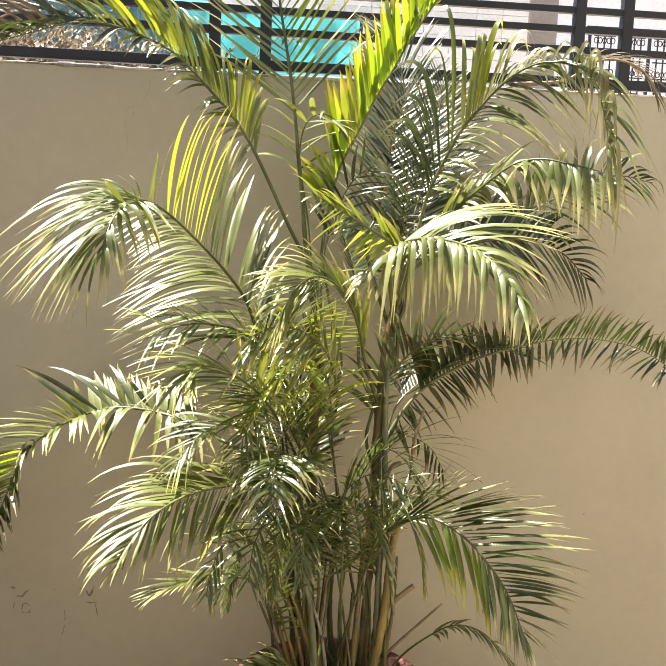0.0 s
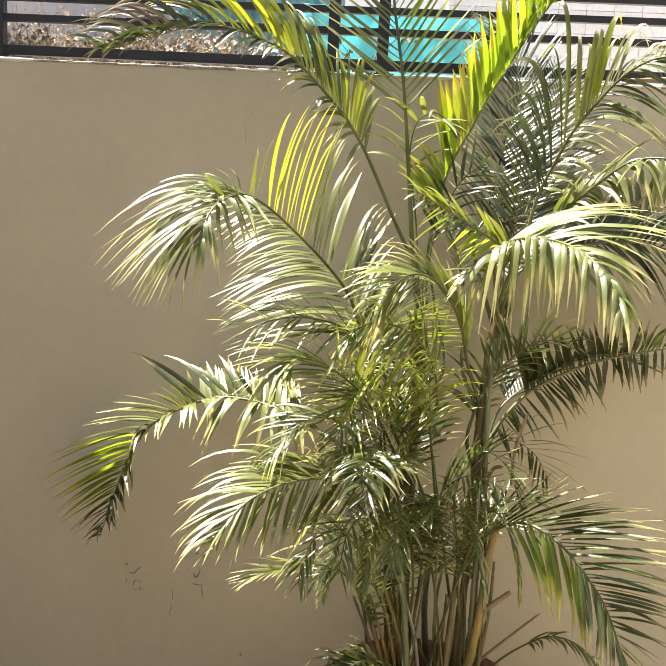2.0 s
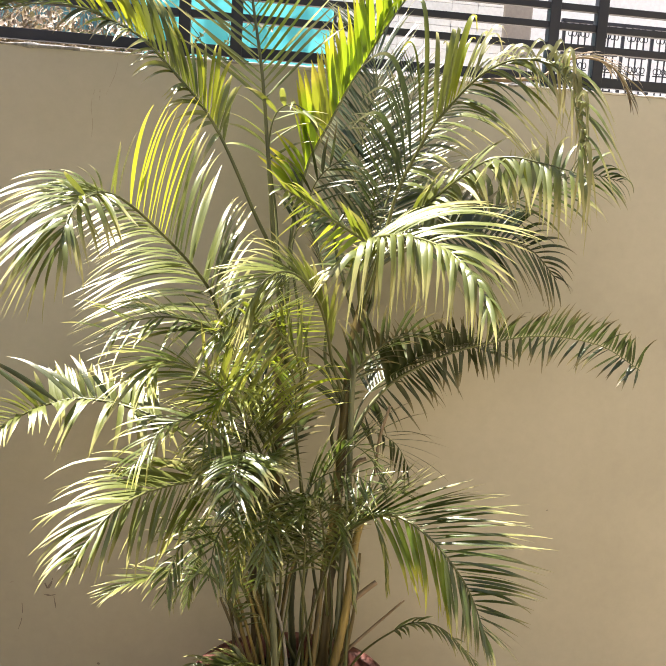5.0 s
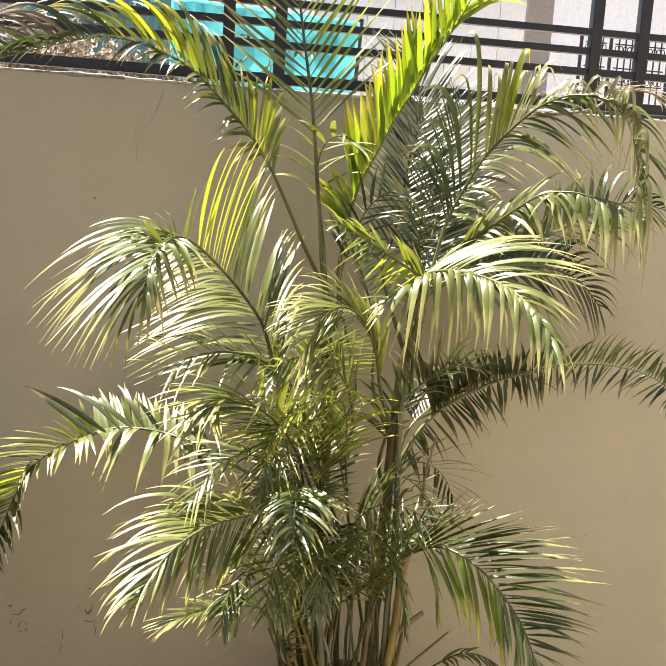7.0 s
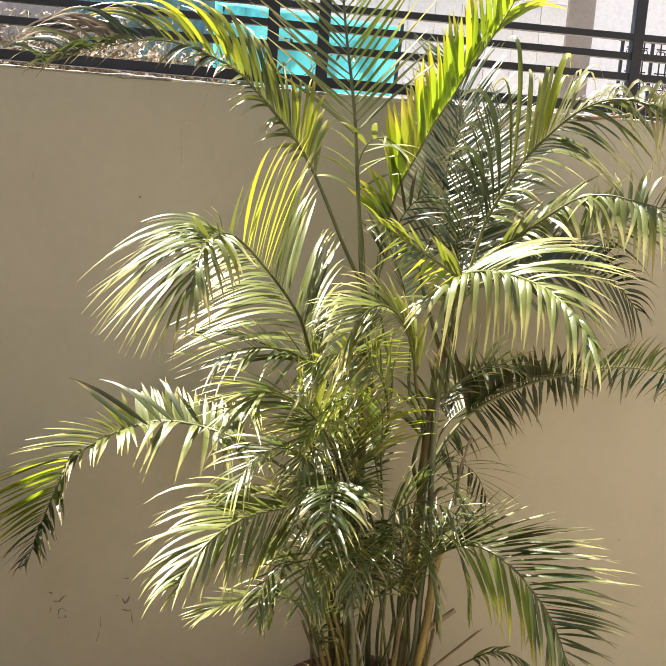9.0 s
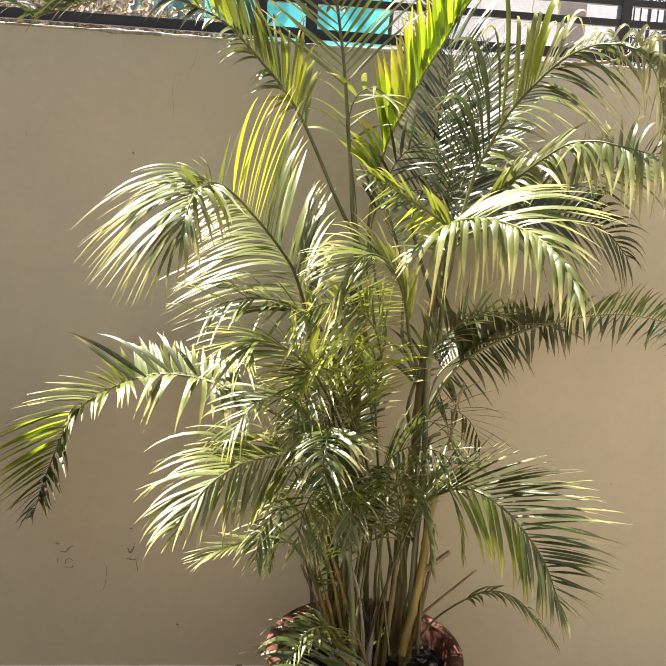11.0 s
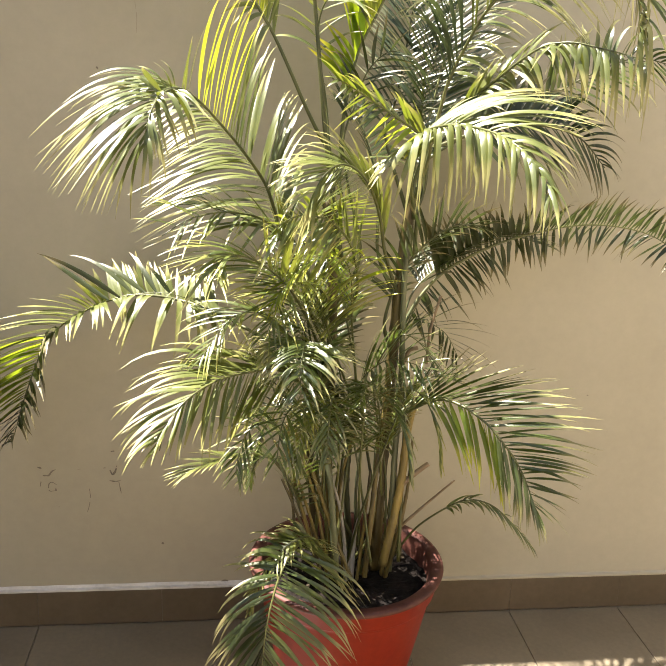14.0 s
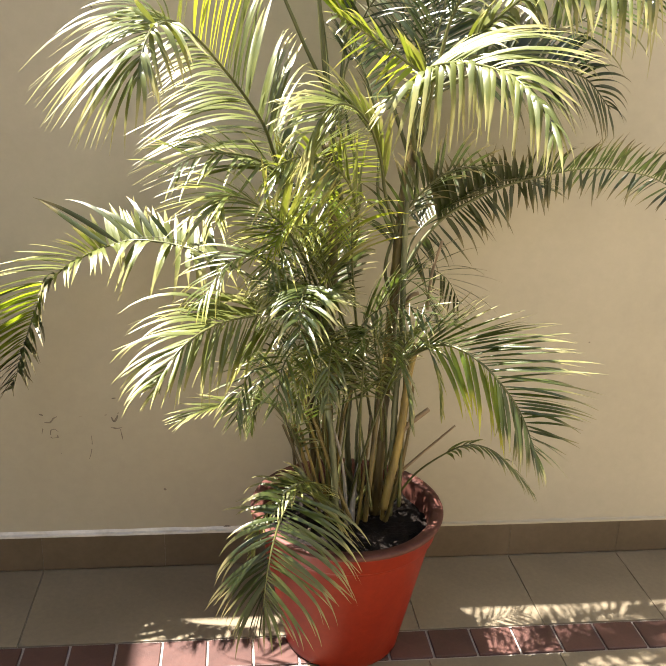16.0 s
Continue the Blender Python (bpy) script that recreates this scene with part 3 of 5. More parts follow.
def frond(points, leaf=0.2, width=0.0135, gap=0.019, vee=25, sweep=58, droop=0.6, level=0.25, late=0.0, start=0.2, facing=None, leafy=LEAF, apart=False, thick=0.0042, ends=(None, None), keep=(1, 1), mats=(), far=1.0, shine=(0, 0), hook=(0, 0)):
    """A feathery leaf: a tapering midrib through the points, with two rows of narrow blades."""
    leaf, vee, droop, sweep = [v if isinstance(v, tuple) else (v, v) for v in (leaf, vee, droop, sweep)]
    line, length = spline(points, 60)
    rib = part("frond", tube(bmesh.new(), line, lambda f: thick * (1 - 0.78 * f), 6), RACHIS if leafy is not LEAF_DRY else STALK, palm, smooth=True)
    ahead = [(line[min(i + 1, 60)] - line[max(i - 1, 0)]).normalized() for i in range(61)]
    out = line[60] - line[0]
    up = Vector(facing) if facing else Vector((-out.x, -out.y, 0.25))
    ups = []
    for d in ahead:
        up = (up - d * up.dot(d)).normalized()
        ups.append(up.copy())
    ends = [(e if len(e[0]) == 4 else [(i / 12, *p) for i, p in enumerate(spline(e, 12)[0])]) if e else None for e in ends]
    count = max(6, int(length * (1 - start) / gap))
    joined, skins = bmesh.new(), [leafy]
    uv = joined.loops.layers.uv.new("along")
    for k in range(count):
        for side in (-1, 1):
            j = (side + 1) // 2
            f = start + (1 - start) * min(1, (k + (0.25 if side > 0 else 0) + dice.uniform(-0.2, 0.2)) / count)
            f = max(start, f)
            i = min(59, int(f * 60))
            t = f * 60 - i
            root, d = line[i].lerp(line[i + 1], t), ahead[i]
            q = (f - start) / (1 - start)
            n = ups[i]
            s = d.cross(n) * side
            a = radians(sweep[j] * (1 - 0.55 * q * q) + dice.uniform(-5, 5))
            v = radians(vee[j] * (1 - 0.4 * q) + dice.uniform(-6, 6))
            go = (math.cos(a) * d + math.sin(a) * (math.cos(v) * s + math.sin(v) * n)).normalized()
            sag = droop[j] * dice.uniform(0.7, 1.3) * (1 - late + 1.5 * late * q)
            broad = width * dice.uniform(0.75, 1.15) * (1 - 0.35 * q)
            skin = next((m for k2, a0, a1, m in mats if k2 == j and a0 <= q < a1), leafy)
            if skin is None or dice.random() > keep[j]:
                continue
            via = None
            if ends[j]:
                wild = 0.018 if dice.random() < 0.07 else 0.006
                sag *= dice.choice((0.6, 0.9, 1.1, 1.5))
                goal = between(ends[j], q + dice.uniform(-0.012, 0.012))
                goal = goal + Vector((dice.gauss(0, wild), dice.gauss(0, 0.02), dice.gauss(0, wild)))
                goal = root.lerp(goal, far * dice.uniform(0.93, 1.06))
                go, size = reach(root, goal, sag)
                if hook[j]:
                    rise = hook[j] * (goal - root).length * dice.uniform(0.6, 1.35)
                    via = (root.lerp(goal, 0.42) + Vector((dice.gauss(0, 0.006), -0.35 * rise, rise)), goal)
            flat = go.cross(Vector((0, 0, 1)))
            flat = flat if flat.dot(d) > 0 else -flat
            edge = d.lerp(flat.normalized(), level * dice.uniform(0.7, 1.2)) if flat.length > 0.2 else d
            if shine[j] and skin is leafy:
                tilt = ((goal - via[0]).normalized() if via else go).cross(LEAN)
                edge = edge.lerp(tilt if tilt.dot(edge) > 0 else -tilt, shine[j] * dice.uniform(0.7, 1.15))
            if not ends[j]:
                shape = (0.55 + 0.45 * math.sin(math.pi * min(1, q * 0.75 + 0.22))) * (1 - 0.35 * max(0, q - 0.8) / 0.2)
                size = leaf[j] * shape * dice.uniform(0.85, 1.1)
                if dice.random() < 0.05:
                    sag *= 2.2
            curl = dice.uniform(-0.25, 0.25) if ends[j] else dice.uniform(-0.25, 0.25)
            spin = dice.uniform(-0.5, 0.5) if ends[j] else dice.uniform(-0.45, 0.45)
            if apart:
                bm = bmesh.new()
                layer = bm.loops.layers.uv.new("along")
                leaflet(bm, layer, root, go, edge, size, broad, sag, curl, spin, via=via)
                part("leaflet", bm, skin, rib)
            else:
                if skin not in skins:
                    skins.append(skin)
                for face in leaflet(joined, uv, root, go, edge, size, broad, sag, curl, spin, via=via):
                    face.material_index = skins.index(skin)
    if apart:
        joined.free()
    else:
        foliage = tagged(part("foliage", joined, leafy, rib), kind="stuff")
        for m in skins[1:]:
            foliage.data.materials.append(m)
    return rib


stem([(0.070, -0.290, 0.309), (0.072, -0.290, 0.512), (0.081, -0.290, 0.749), (0.087, -0.290, 0.925), (0.095, -0.290, 1.051), (0.107, -0.290, 1.116)], 0.0135, 0.0100)
stem([(0.098, -0.315, 0.318), (0.094, -0.318, 0.560), (0.098, -0.312, 0.760), (0.094, -0.306, 0.930), (0.098, -0.300, 1.060)], 0.0070, 0.0050, STEM_GREEN)
stem([(-0.022, -0.280, 0.315), (-0.041, -0.280, 0.557), (-0.041, -0.280, 0.790), (-0.043, -0.270, 0.961), (-0.060, -0.260, 1.100)], 0.0120, 0.0095)
stem([(-0.060, -0.270, 0.373), (-0.074, -0.270, 0.553), (-0.085, -0.280, 0.699), (-0.086, -0.290, 0.810)], 0.0087, 0.0062)
stem([(0.080, -0.330, 0.343), (0.106, -0.330, 0.512), (0.115, -0.330, 0.644), (0.132, -0.310, 0.710)], 0.0098, 0.0072)
stem([(0.041, -0.340, 0.320), (0.051, -0.340, 0.518), (0.059, -0.330, 0.626), (0.072, -0.320, 0.732)], 0.0060, 0.0046)
stem([(-0.023, -0.360, 0.344), (-0.039, -0.360, 0.519), (-0.054, -0.340, 0.631), (-0.056, -0.330, 0.718)], 0.0075, 0.0056, STEM_GREEN)
stem([(0.007, -0.370, 0.339), (-0.031, -0.360, 0.433), (-0.069, -0.350, 0.543), (-0.114, -0.340, 0.650)], 0.0043, 0.0034)
stem([(-0.059, -0.330, 0.357), (-0.095, -0.330, 0.476), (-0.120, -0.330, 0.572), (-0.131, -0.340, 0.668)], 0.0043, 0.0034)
stem([(-0.104, -0.300, 0.391), (-0.117, -0.310, 0.505), (-0.146, -0.330, 0.590)], 0.0034, 0.0026)
stem([(0.024, -0.250, 0.317), (0.006, -0.260, 0.478), (0.006, -0.280, 0.605), (0.015, -0.300, 0.725)], 0.0080, 0.0050, STEM_GREEN)
stem([(0.114, -0.270, 0.338), (0.116, -0.270, 0.451), (0.103, -0.280, 0.556), (0.110, -0.280, 0.662)], 0.0052, 0.0034)
stem([(-0.043, -0.340, 0.342), (-0.078, -0.340, 0.462), (-0.111, -0.340, 0.557), (-0.156, -0.350, 0.636)], 0.0034, 0.0026)
stem([(-0.002, -0.320, 0.329), (-0.019, -0.320, 0.450), (-0.010, -0.320, 0.566), (0.016, -0.320, 0.659)], 0.0034, 0.0026)
# slender young canes fanning out of the soil
young = random.Random(5)
for k in range(11):
    a, r = young.uniform(0, 6.28), young.uniform(0.02, 0.085)
    foot = Vector((0.012 + r * math.cos(a), -0.315 + 0.7 * r * math.sin(a), 0.296))
    lean = Vector((1.1 * (foot.x - 0.03) + young.uniform(-0.04, 0.02), young.uniform(-0.03, 0.02), young.uniform(0.24, 0.34)))
    bow = Vector((young.uniform(-0.012, 0.012), young.uniform(-0.01, 0.01), 0))
    stem([foot, foot + lean * 0.35 + bow, foot + lean * 0.7 + bow, foot + lean], young.uniform(0.0032, 0.0056), 0.0026, young.choice((STEM, STEM, STEM_GREEN, SHEATH)))
line, _ = spline([(0.014, -0.315, 0.300), (0.016, -0.315, 0.350), (0.019, -0.315, 0.400), (0.024, -0.317, 0.445)], 12)
part("leaf_sheath", tube(bmesh.new(), line, lambda f: 0.007 * (1 - f) ** 0.7 + 0.0015, 8), SHEATH, palm, "whitish dry leaf sheath", smooth=True)
dry_stalk([(0.083, -0.300, 0.377), (0.150, -0.310, 0.452), (0.221, -0.330, 0.535)], .004, .002)
dry_stalk([(0.105, -0.330, 0.523), (0.133, -0.335, 0.552), (0.160, -0.340, 0.578)], .006, .005)
dry_stalk([(0.105, -0.290, 0.776), (0.115, -0.295, 0.805), (0.131, -0.300, 0.813)], .004, .004)
dry_stalk([(0.151, -0.300, 0.779), (0.154, -0.300, 0.851), (0.173, -0.290, 0.918)], .003, .003)
# yellow stretch: sun shining through the blades, put into their colour
frond([(-0.048, -0.270, 0.900), (-0.138, -0.300, 1.021), (-0.160, -0.310, 1.079), (-0.182, -0.360, 1.137), (-0.218, -0.460, 1.194), (-0.252, -0.580, 1.241), (-0.282, -0.680, 1.278), (-0.306, -0.760, 1.297), (-0.324, -0.820, 1.293), (-0.332, -0.870, 1.274), (-0.336, -0.900, 1.251)], start=0.181, hook=(.26, .32), droop=(1.0, 1.5), gap=.0092, width=.0084, level=.75, facing=(0, -1, .35), leafy=LEAF_PALE, apart=True, keep=(.95, .66), shine=(.9, .8), mats=((1, .5, .73, LEAF_YELLOW),),
      ends=([(0, -0.347, -0.372, 1.026), (0.064, -0.419, -0.379, 1.029), (0.385, -0.358, -0.557, 1.171), (0.592, -0.331, -0.695, 1.233), (0.768, -0.412, -0.815, 1.280), (0.826, -0.410, -0.855, 1.303), (0.873, -0.462, -0.908, 1.221), (0.942, -0.425, -0.956, 1.187), (1, -0.368, -0.970, 1.170)],
            [(0, -0.079, -0.182, 1.115), (0.131, -0.100, -0.217, 1.270), (0.307, -0.172, -0.338, 1.339), (0.494, -0.195, -0.580, 1.415), (0.569, -0.207, -0.630, 1.431), (0.709, -0.255, -0.724, 1.414), (0.768, -0.283, -0.765, 1.369), (0.786, -0.312, -0.777, 1.334), (0.873, -0.359, -0.838, 1.322), (0.899, -0.347, -0.856, 1.315), (0.916, -0.282, -0.868, 1.257), (0.942, -0.300, -0.886, 1.222), (0.978, -0.316, -0.907, 1.224), (0.989, -0.329, -0.914, 1.174), (1, -0.348, -0.920, 1.170)]))
frond([(-0.296, -0.735, 1.292), (-0.317, -0.800, 1.295), (-0.330, -0.860, 1.279), (-0.334, -0.890, 1.256), (-0.336, -0.905, 1.235)], start=0.147, hook=(.28, .3), droop=(.9, .9), gap=.0066, width=.0078, level=.7, shine=(.9, .9), facing=(0, -1, .35), leafy=LEAF_PALE, apart=True, thick=.0022, keep=(1, .55),
      ends=([(0, -0.417, -0.782, 1.271), (0.173, -0.439, -0.810, 1.245), (0.332, -0.465, -0.835, 1.204), (0.483, -0.448, -0.859, 1.184), (0.668, -0.423, -0.887, 1.169), (0.794, -0.398, -0.903, 1.160), (0.903, -0.377, -0.916, 1.157), (1, -0.354, -0.925, 1.160)],
            [(0.086, -0.268, -0.786, 1.263), (0.332, -0.298, -0.825, 1.218), (0.558, -0.309, -0.861, 1.214), (0.71, -0.317, -0.882, 1.203), (0.836, -0.326, -0.899, 1.187), (0.935, -0.329, -0.909, 1.171), (1, -0.341, -0.915, 1.162)]))
# leaf colours follow the light: pale sunlit, lime backlit, dark shaded tip
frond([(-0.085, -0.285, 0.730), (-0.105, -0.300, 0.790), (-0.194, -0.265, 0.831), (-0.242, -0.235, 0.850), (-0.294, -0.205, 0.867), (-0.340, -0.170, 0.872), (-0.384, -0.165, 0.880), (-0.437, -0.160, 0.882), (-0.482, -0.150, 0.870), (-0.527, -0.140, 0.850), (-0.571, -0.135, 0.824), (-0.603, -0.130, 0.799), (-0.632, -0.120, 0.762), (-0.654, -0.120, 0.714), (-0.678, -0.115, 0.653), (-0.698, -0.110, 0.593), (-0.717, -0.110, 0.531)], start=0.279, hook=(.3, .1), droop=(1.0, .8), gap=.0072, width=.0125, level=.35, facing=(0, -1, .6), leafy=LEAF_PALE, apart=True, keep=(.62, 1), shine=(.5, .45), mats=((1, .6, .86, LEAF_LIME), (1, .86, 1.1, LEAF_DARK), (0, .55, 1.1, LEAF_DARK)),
      ends=([(0, -0.206, -0.290, 0.810), (0.051, -0.277, -0.273, 0.792), (0.126, -0.328, -0.243, 0.817), (0.163, -0.378, -0.238, 0.761), (0.199, -0.424, -0.235, 0.802), (0.235, -0.478, -0.233, 0.782), (0.36, -0.447, -0.219, 0.852), (0.463, -0.562, -0.207, 0.796), (0.539, -0.580, -0.202, 0.789), (0.594, -0.620, -0.196, 0.777), (0.674, -0.621, -0.190, 0.702), (0.864, -0.652, -0.182, 0.595), (1, -0.690, -0.180, 0.550)],
            [(0.051, -0.294, -0.143, 0.924), (0.126, -0.338, -0.113, 0.920), (0.271, -0.461, -0.100, 0.954), (0.347, -0.506, -0.110, 0.932), (0.386, -0.531, -0.145, 0.918), (0.425, -0.581, -0.200, 0.903), (0.463, -0.652, -0.197, 0.875), (0.594, -0.792, -0.186, 0.732), (0.662, -0.812, -0.180, 0.665), (0.823, -0.769, -0.174, 0.579), (1, -0.714, -0.170, 0.540)]))
frond([(-0.050, -0.345, 0.600), (-0.075, -0.330, 0.669), (-0.108, -0.380, 0.763), (-0.159, -0.440, 0.814), (-0.210, -0.500, 0.829), (-0.254, -0.550, 0.835), (-0.293, -0.600, 0.831), (-0.324, -0.640, 0.814), (-0.341, -0.660, 0.787), (-0.350, -0.660, 0.755)], start=0.282, shine=(.5, .65), droop=(.6, .9), gap=.0094, width=.0094, level=.75, facing=(0, -1, .5), leafy=LEAF_PALE, apart=True, mats=((0, 0, .5, LEAF_OLIVE),),
      ends=([(0, -0.155, -0.414, 0.670), (0.161, -0.196, -0.457, 0.692), (0.301, -0.231, -0.499, 0.702), (0.444, -0.256, -0.547, 0.708), (0.572, -0.284, -0.589, 0.722), (0.674, -0.309, -0.624, 0.728), (0.766, -0.331, -0.656, 0.743), (0.841, -0.345, -0.680, 0.750), (0.917, -0.359, -0.698, 0.754), (1, -0.372, -0.700, 0.746)],
            [(0.079, -0.211, -0.444, 0.856), (0.177, -0.252, -0.471, 0.860), (0.272, -0.313, -0.500, 0.857), (0.359, -0.361, -0.529, 0.850), (0.444, -0.413, -0.557, 0.811), (0.508, -0.400, -0.578, 0.830), (0.584, -0.380, -0.603, 0.835), (0.651, -0.407, -0.626, 0.797), (0.719, -0.417, -0.650, 0.788), (0.775, -0.406, -0.669, 0.774), (0.848, -0.407, -0.692, 0.764), (0.917, -0.390, -0.708, 0.769), (1, -0.374, -0.710, 0.752)]))
frond([(0.008, -0.282, 0.321), (-0.030, -0.291, 0.506), (-0.055, -0.330, 0.691), (-0.085, -0.420, 0.817), (-0.114, -0.520, 0.869), (-0.127, -0.600, 0.869), (-0.133, -0.640, 0.840)], leaf=0.134, droop=.8, start=0.68, gap=.014, width=.0072, level=0.5)
frond([(-0.080, -0.280, 0.690), (-0.062, -0.320, 0.781), (-0.079, -0.350, 0.842), (-0.109, -0.400, 0.910), (-0.139, -0.450, 0.965), (-0.172, -0.500, 1.006), (-0.209, -0.550, 1.038), (-0.240, -0.590, 1.051), (-0.259, -0.610, 1.042), (-0.266, -0.620, 1.022)], start=0.254, hook=(.22, .2), droop=(.9, .5), gap=.0092, width=.0085, level=.6, facing=(0, -1, .6), leafy=LEAF_OLIVE, shine=(.5, .7), mats=((1, 0, .5, LEAF_PALE), (0, .7, 1.1, LEAF_PALE)),
      ends=([(0.022, -0.172, -0.405, 0.869), (0.164, -0.214, -0.438, 0.937), (0.312, -0.230, -0.476, 0.966), (0.462, -0.267, -0.518, 0.994), (0.587, -0.314, -0.555, 1.008), (0.682, -0.350, -0.585, 1.028), (0.765, -0.364, -0.611, 1.045), (0.844, -0.342, -0.638, 1.017), (0.903, -0.315, -0.657, 0.993), (0.955, -0.288, -0.672, 0.982), (1, -0.272, -0.680, 0.965)],
            [(0, 0.033, -0.401, 0.939), (0.116, 0.032, -0.426, 1.001), (0.237, -0.007, -0.456, 1.053), (0.362, -0.063, -0.490, 1.087), (0.487, -0.118, -0.525, 1.105), (0.587, -0.169, -0.555, 1.118), (0.682, -0.275, -0.585, 1.082), (0.776, -0.326, -0.615, 1.079), (0.844, -0.330, -0.638, 1.070), (0.903, -0.245, -0.657, 1.005), (0.955, -0.238, -0.672, 1.019), (1, -0.257, -0.680, 0.989)]))
# blades under the outer rib get the dark leaf as painted shade
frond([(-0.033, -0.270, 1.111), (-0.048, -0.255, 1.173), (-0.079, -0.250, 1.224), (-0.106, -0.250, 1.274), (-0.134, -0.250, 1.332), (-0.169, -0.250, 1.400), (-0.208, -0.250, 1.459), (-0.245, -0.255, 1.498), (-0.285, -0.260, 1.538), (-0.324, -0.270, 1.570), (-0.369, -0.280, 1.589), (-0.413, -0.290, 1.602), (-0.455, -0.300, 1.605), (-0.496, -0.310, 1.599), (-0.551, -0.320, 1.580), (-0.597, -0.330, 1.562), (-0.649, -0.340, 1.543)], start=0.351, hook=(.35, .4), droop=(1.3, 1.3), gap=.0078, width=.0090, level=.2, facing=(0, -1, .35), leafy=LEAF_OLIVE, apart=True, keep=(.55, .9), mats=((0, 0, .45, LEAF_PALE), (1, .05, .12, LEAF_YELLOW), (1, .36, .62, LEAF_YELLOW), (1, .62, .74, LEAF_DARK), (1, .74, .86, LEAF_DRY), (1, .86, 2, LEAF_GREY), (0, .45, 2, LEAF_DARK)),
      ends=([(0.048, -0.200, -0.280, 1.355), (0.111, -0.286, -0.280, 1.443), (0.189, -0.266, -0.283, 1.453), (0.251, -0.335, -0.286, 1.496), (0.312, -0.338, -0.290, 1.521), (0.388, -0.344, -0.298, 1.536), (0.478, -0.409, -0.308, 1.560), (0.567, -0.480, -0.319, 1.559), (0.786, -0.614, -0.347, 1.542), (1, -0.695, -0.370, 1.523)],
            [(0, -0.128, -0.250, 1.499), (0.048, -0.149, -0.250, 1.521), (0.087, -0.185, -0.250, 1.562), (0.127, -0.221, -0.250, 1.572), (0.158, -0.257, -0.251, 1.595), (0.205, -0.289, -0.254, 1.629), (0.266, -0.317, -0.257, 1.652), (0.327, -0.358, -0.261, 1.669), (0.448, -0.453, -0.275, 1.680), (0.567, -0.554, -0.289, 1.644), (0.713, -0.641, -0.309, 1.612), (0.801, -0.679, -0.318, 1.595), (0.888, -0.701, -0.328, 1.580), (1, -0.711, -0.340, 1.550)]))
frond([(-0.031, -0.290, 0.992), (-0.054, -0.278, 1.131), (-0.067, -0.270, 1.222), (-0.081, -0.260, 1.347), (-0.102, -0.250, 1.522), (-0.127, -0.240, 1.664), (-0.146, -0.220, 1.798), (-0.161, -0.200, 1.897)], leaf=.24, vee=10, sweep=48, droop=.15, start=0.53, facing=(0, -1, 0), width=.0075, gap=.016, thick=.0058, leafy=LEAF_PALE, mats=((1, .1, 2, LEAF_LIME),))
frond([(-0.037, -0.270, 1.110), (-0.035, -0.250, 1.206), (-0.027, -0.235, 1.278), (-0.015, -0.220, 1.335), (0.002, -0.205, 1.388), (0.036, -0.195, 1.455), (0.066, -0.190, 1.518), (0.096, -0.185, 1.569), (0.123, -0.180, 1.619), (0.149, -0.180, 1.661), (0.178, -0.180, 1.711), (0.206, -0.180, 1.768), (0.224, -0.190, 1.813)], start=0.262, hook=(.10, .15), droop=(.4, .7), gap=.0082, width=.0150, level=.1, facing=(0, -1, .35), leafy=LEAF_BRIGHT, apart=True, keep=(1, .6), mats=((1, 0, .5, None), (1, .5, 2, LEAF_LIME), (0, .2, .3, LEAF_YELLOW)),
      ends=([(0, -0.098, -0.227, 1.370), (0.042, -0.087, -0.222, 1.394), (0.084, -0.068, -0.215, 1.431), (0.126, -0.035, -0.209, 1.517), (0.167, -0.022, -0.204, 1.541), (0.236, -0.009, -0.199, 1.559), (0.291, 0.009, -0.195, 1.605), (0.36, 0.028, -0.192, 1.634), (0.442, 0.051, -0.188, 1.664), (0.525, 0.076, -0.184, 1.717), (0.607, 0.103, -0.180, 1.751), (0.715, 0.129, -0.180, 1.792), (0.822, 0.158, -0.180, 1.833), (1, 0.208, -0.190, 1.888)],
            [(0, 0.054, -0.197, 1.330), (0.14, 0.093, -0.177, 1.423), (0.278, 0.119, -0.166, 1.499), (0.401, 0.139, -0.160, 1.583), (0.525, 0.159, -0.154, 1.714), (0.607, 0.191, -0.150, 1.753), (0.688, 0.231, -0.150, 1.777), (0.769, 0.266, -0.150, 1.772), (0.848, 0.327, -0.150, 1.769), (1, 0.334, -0.160, 1.831)]))
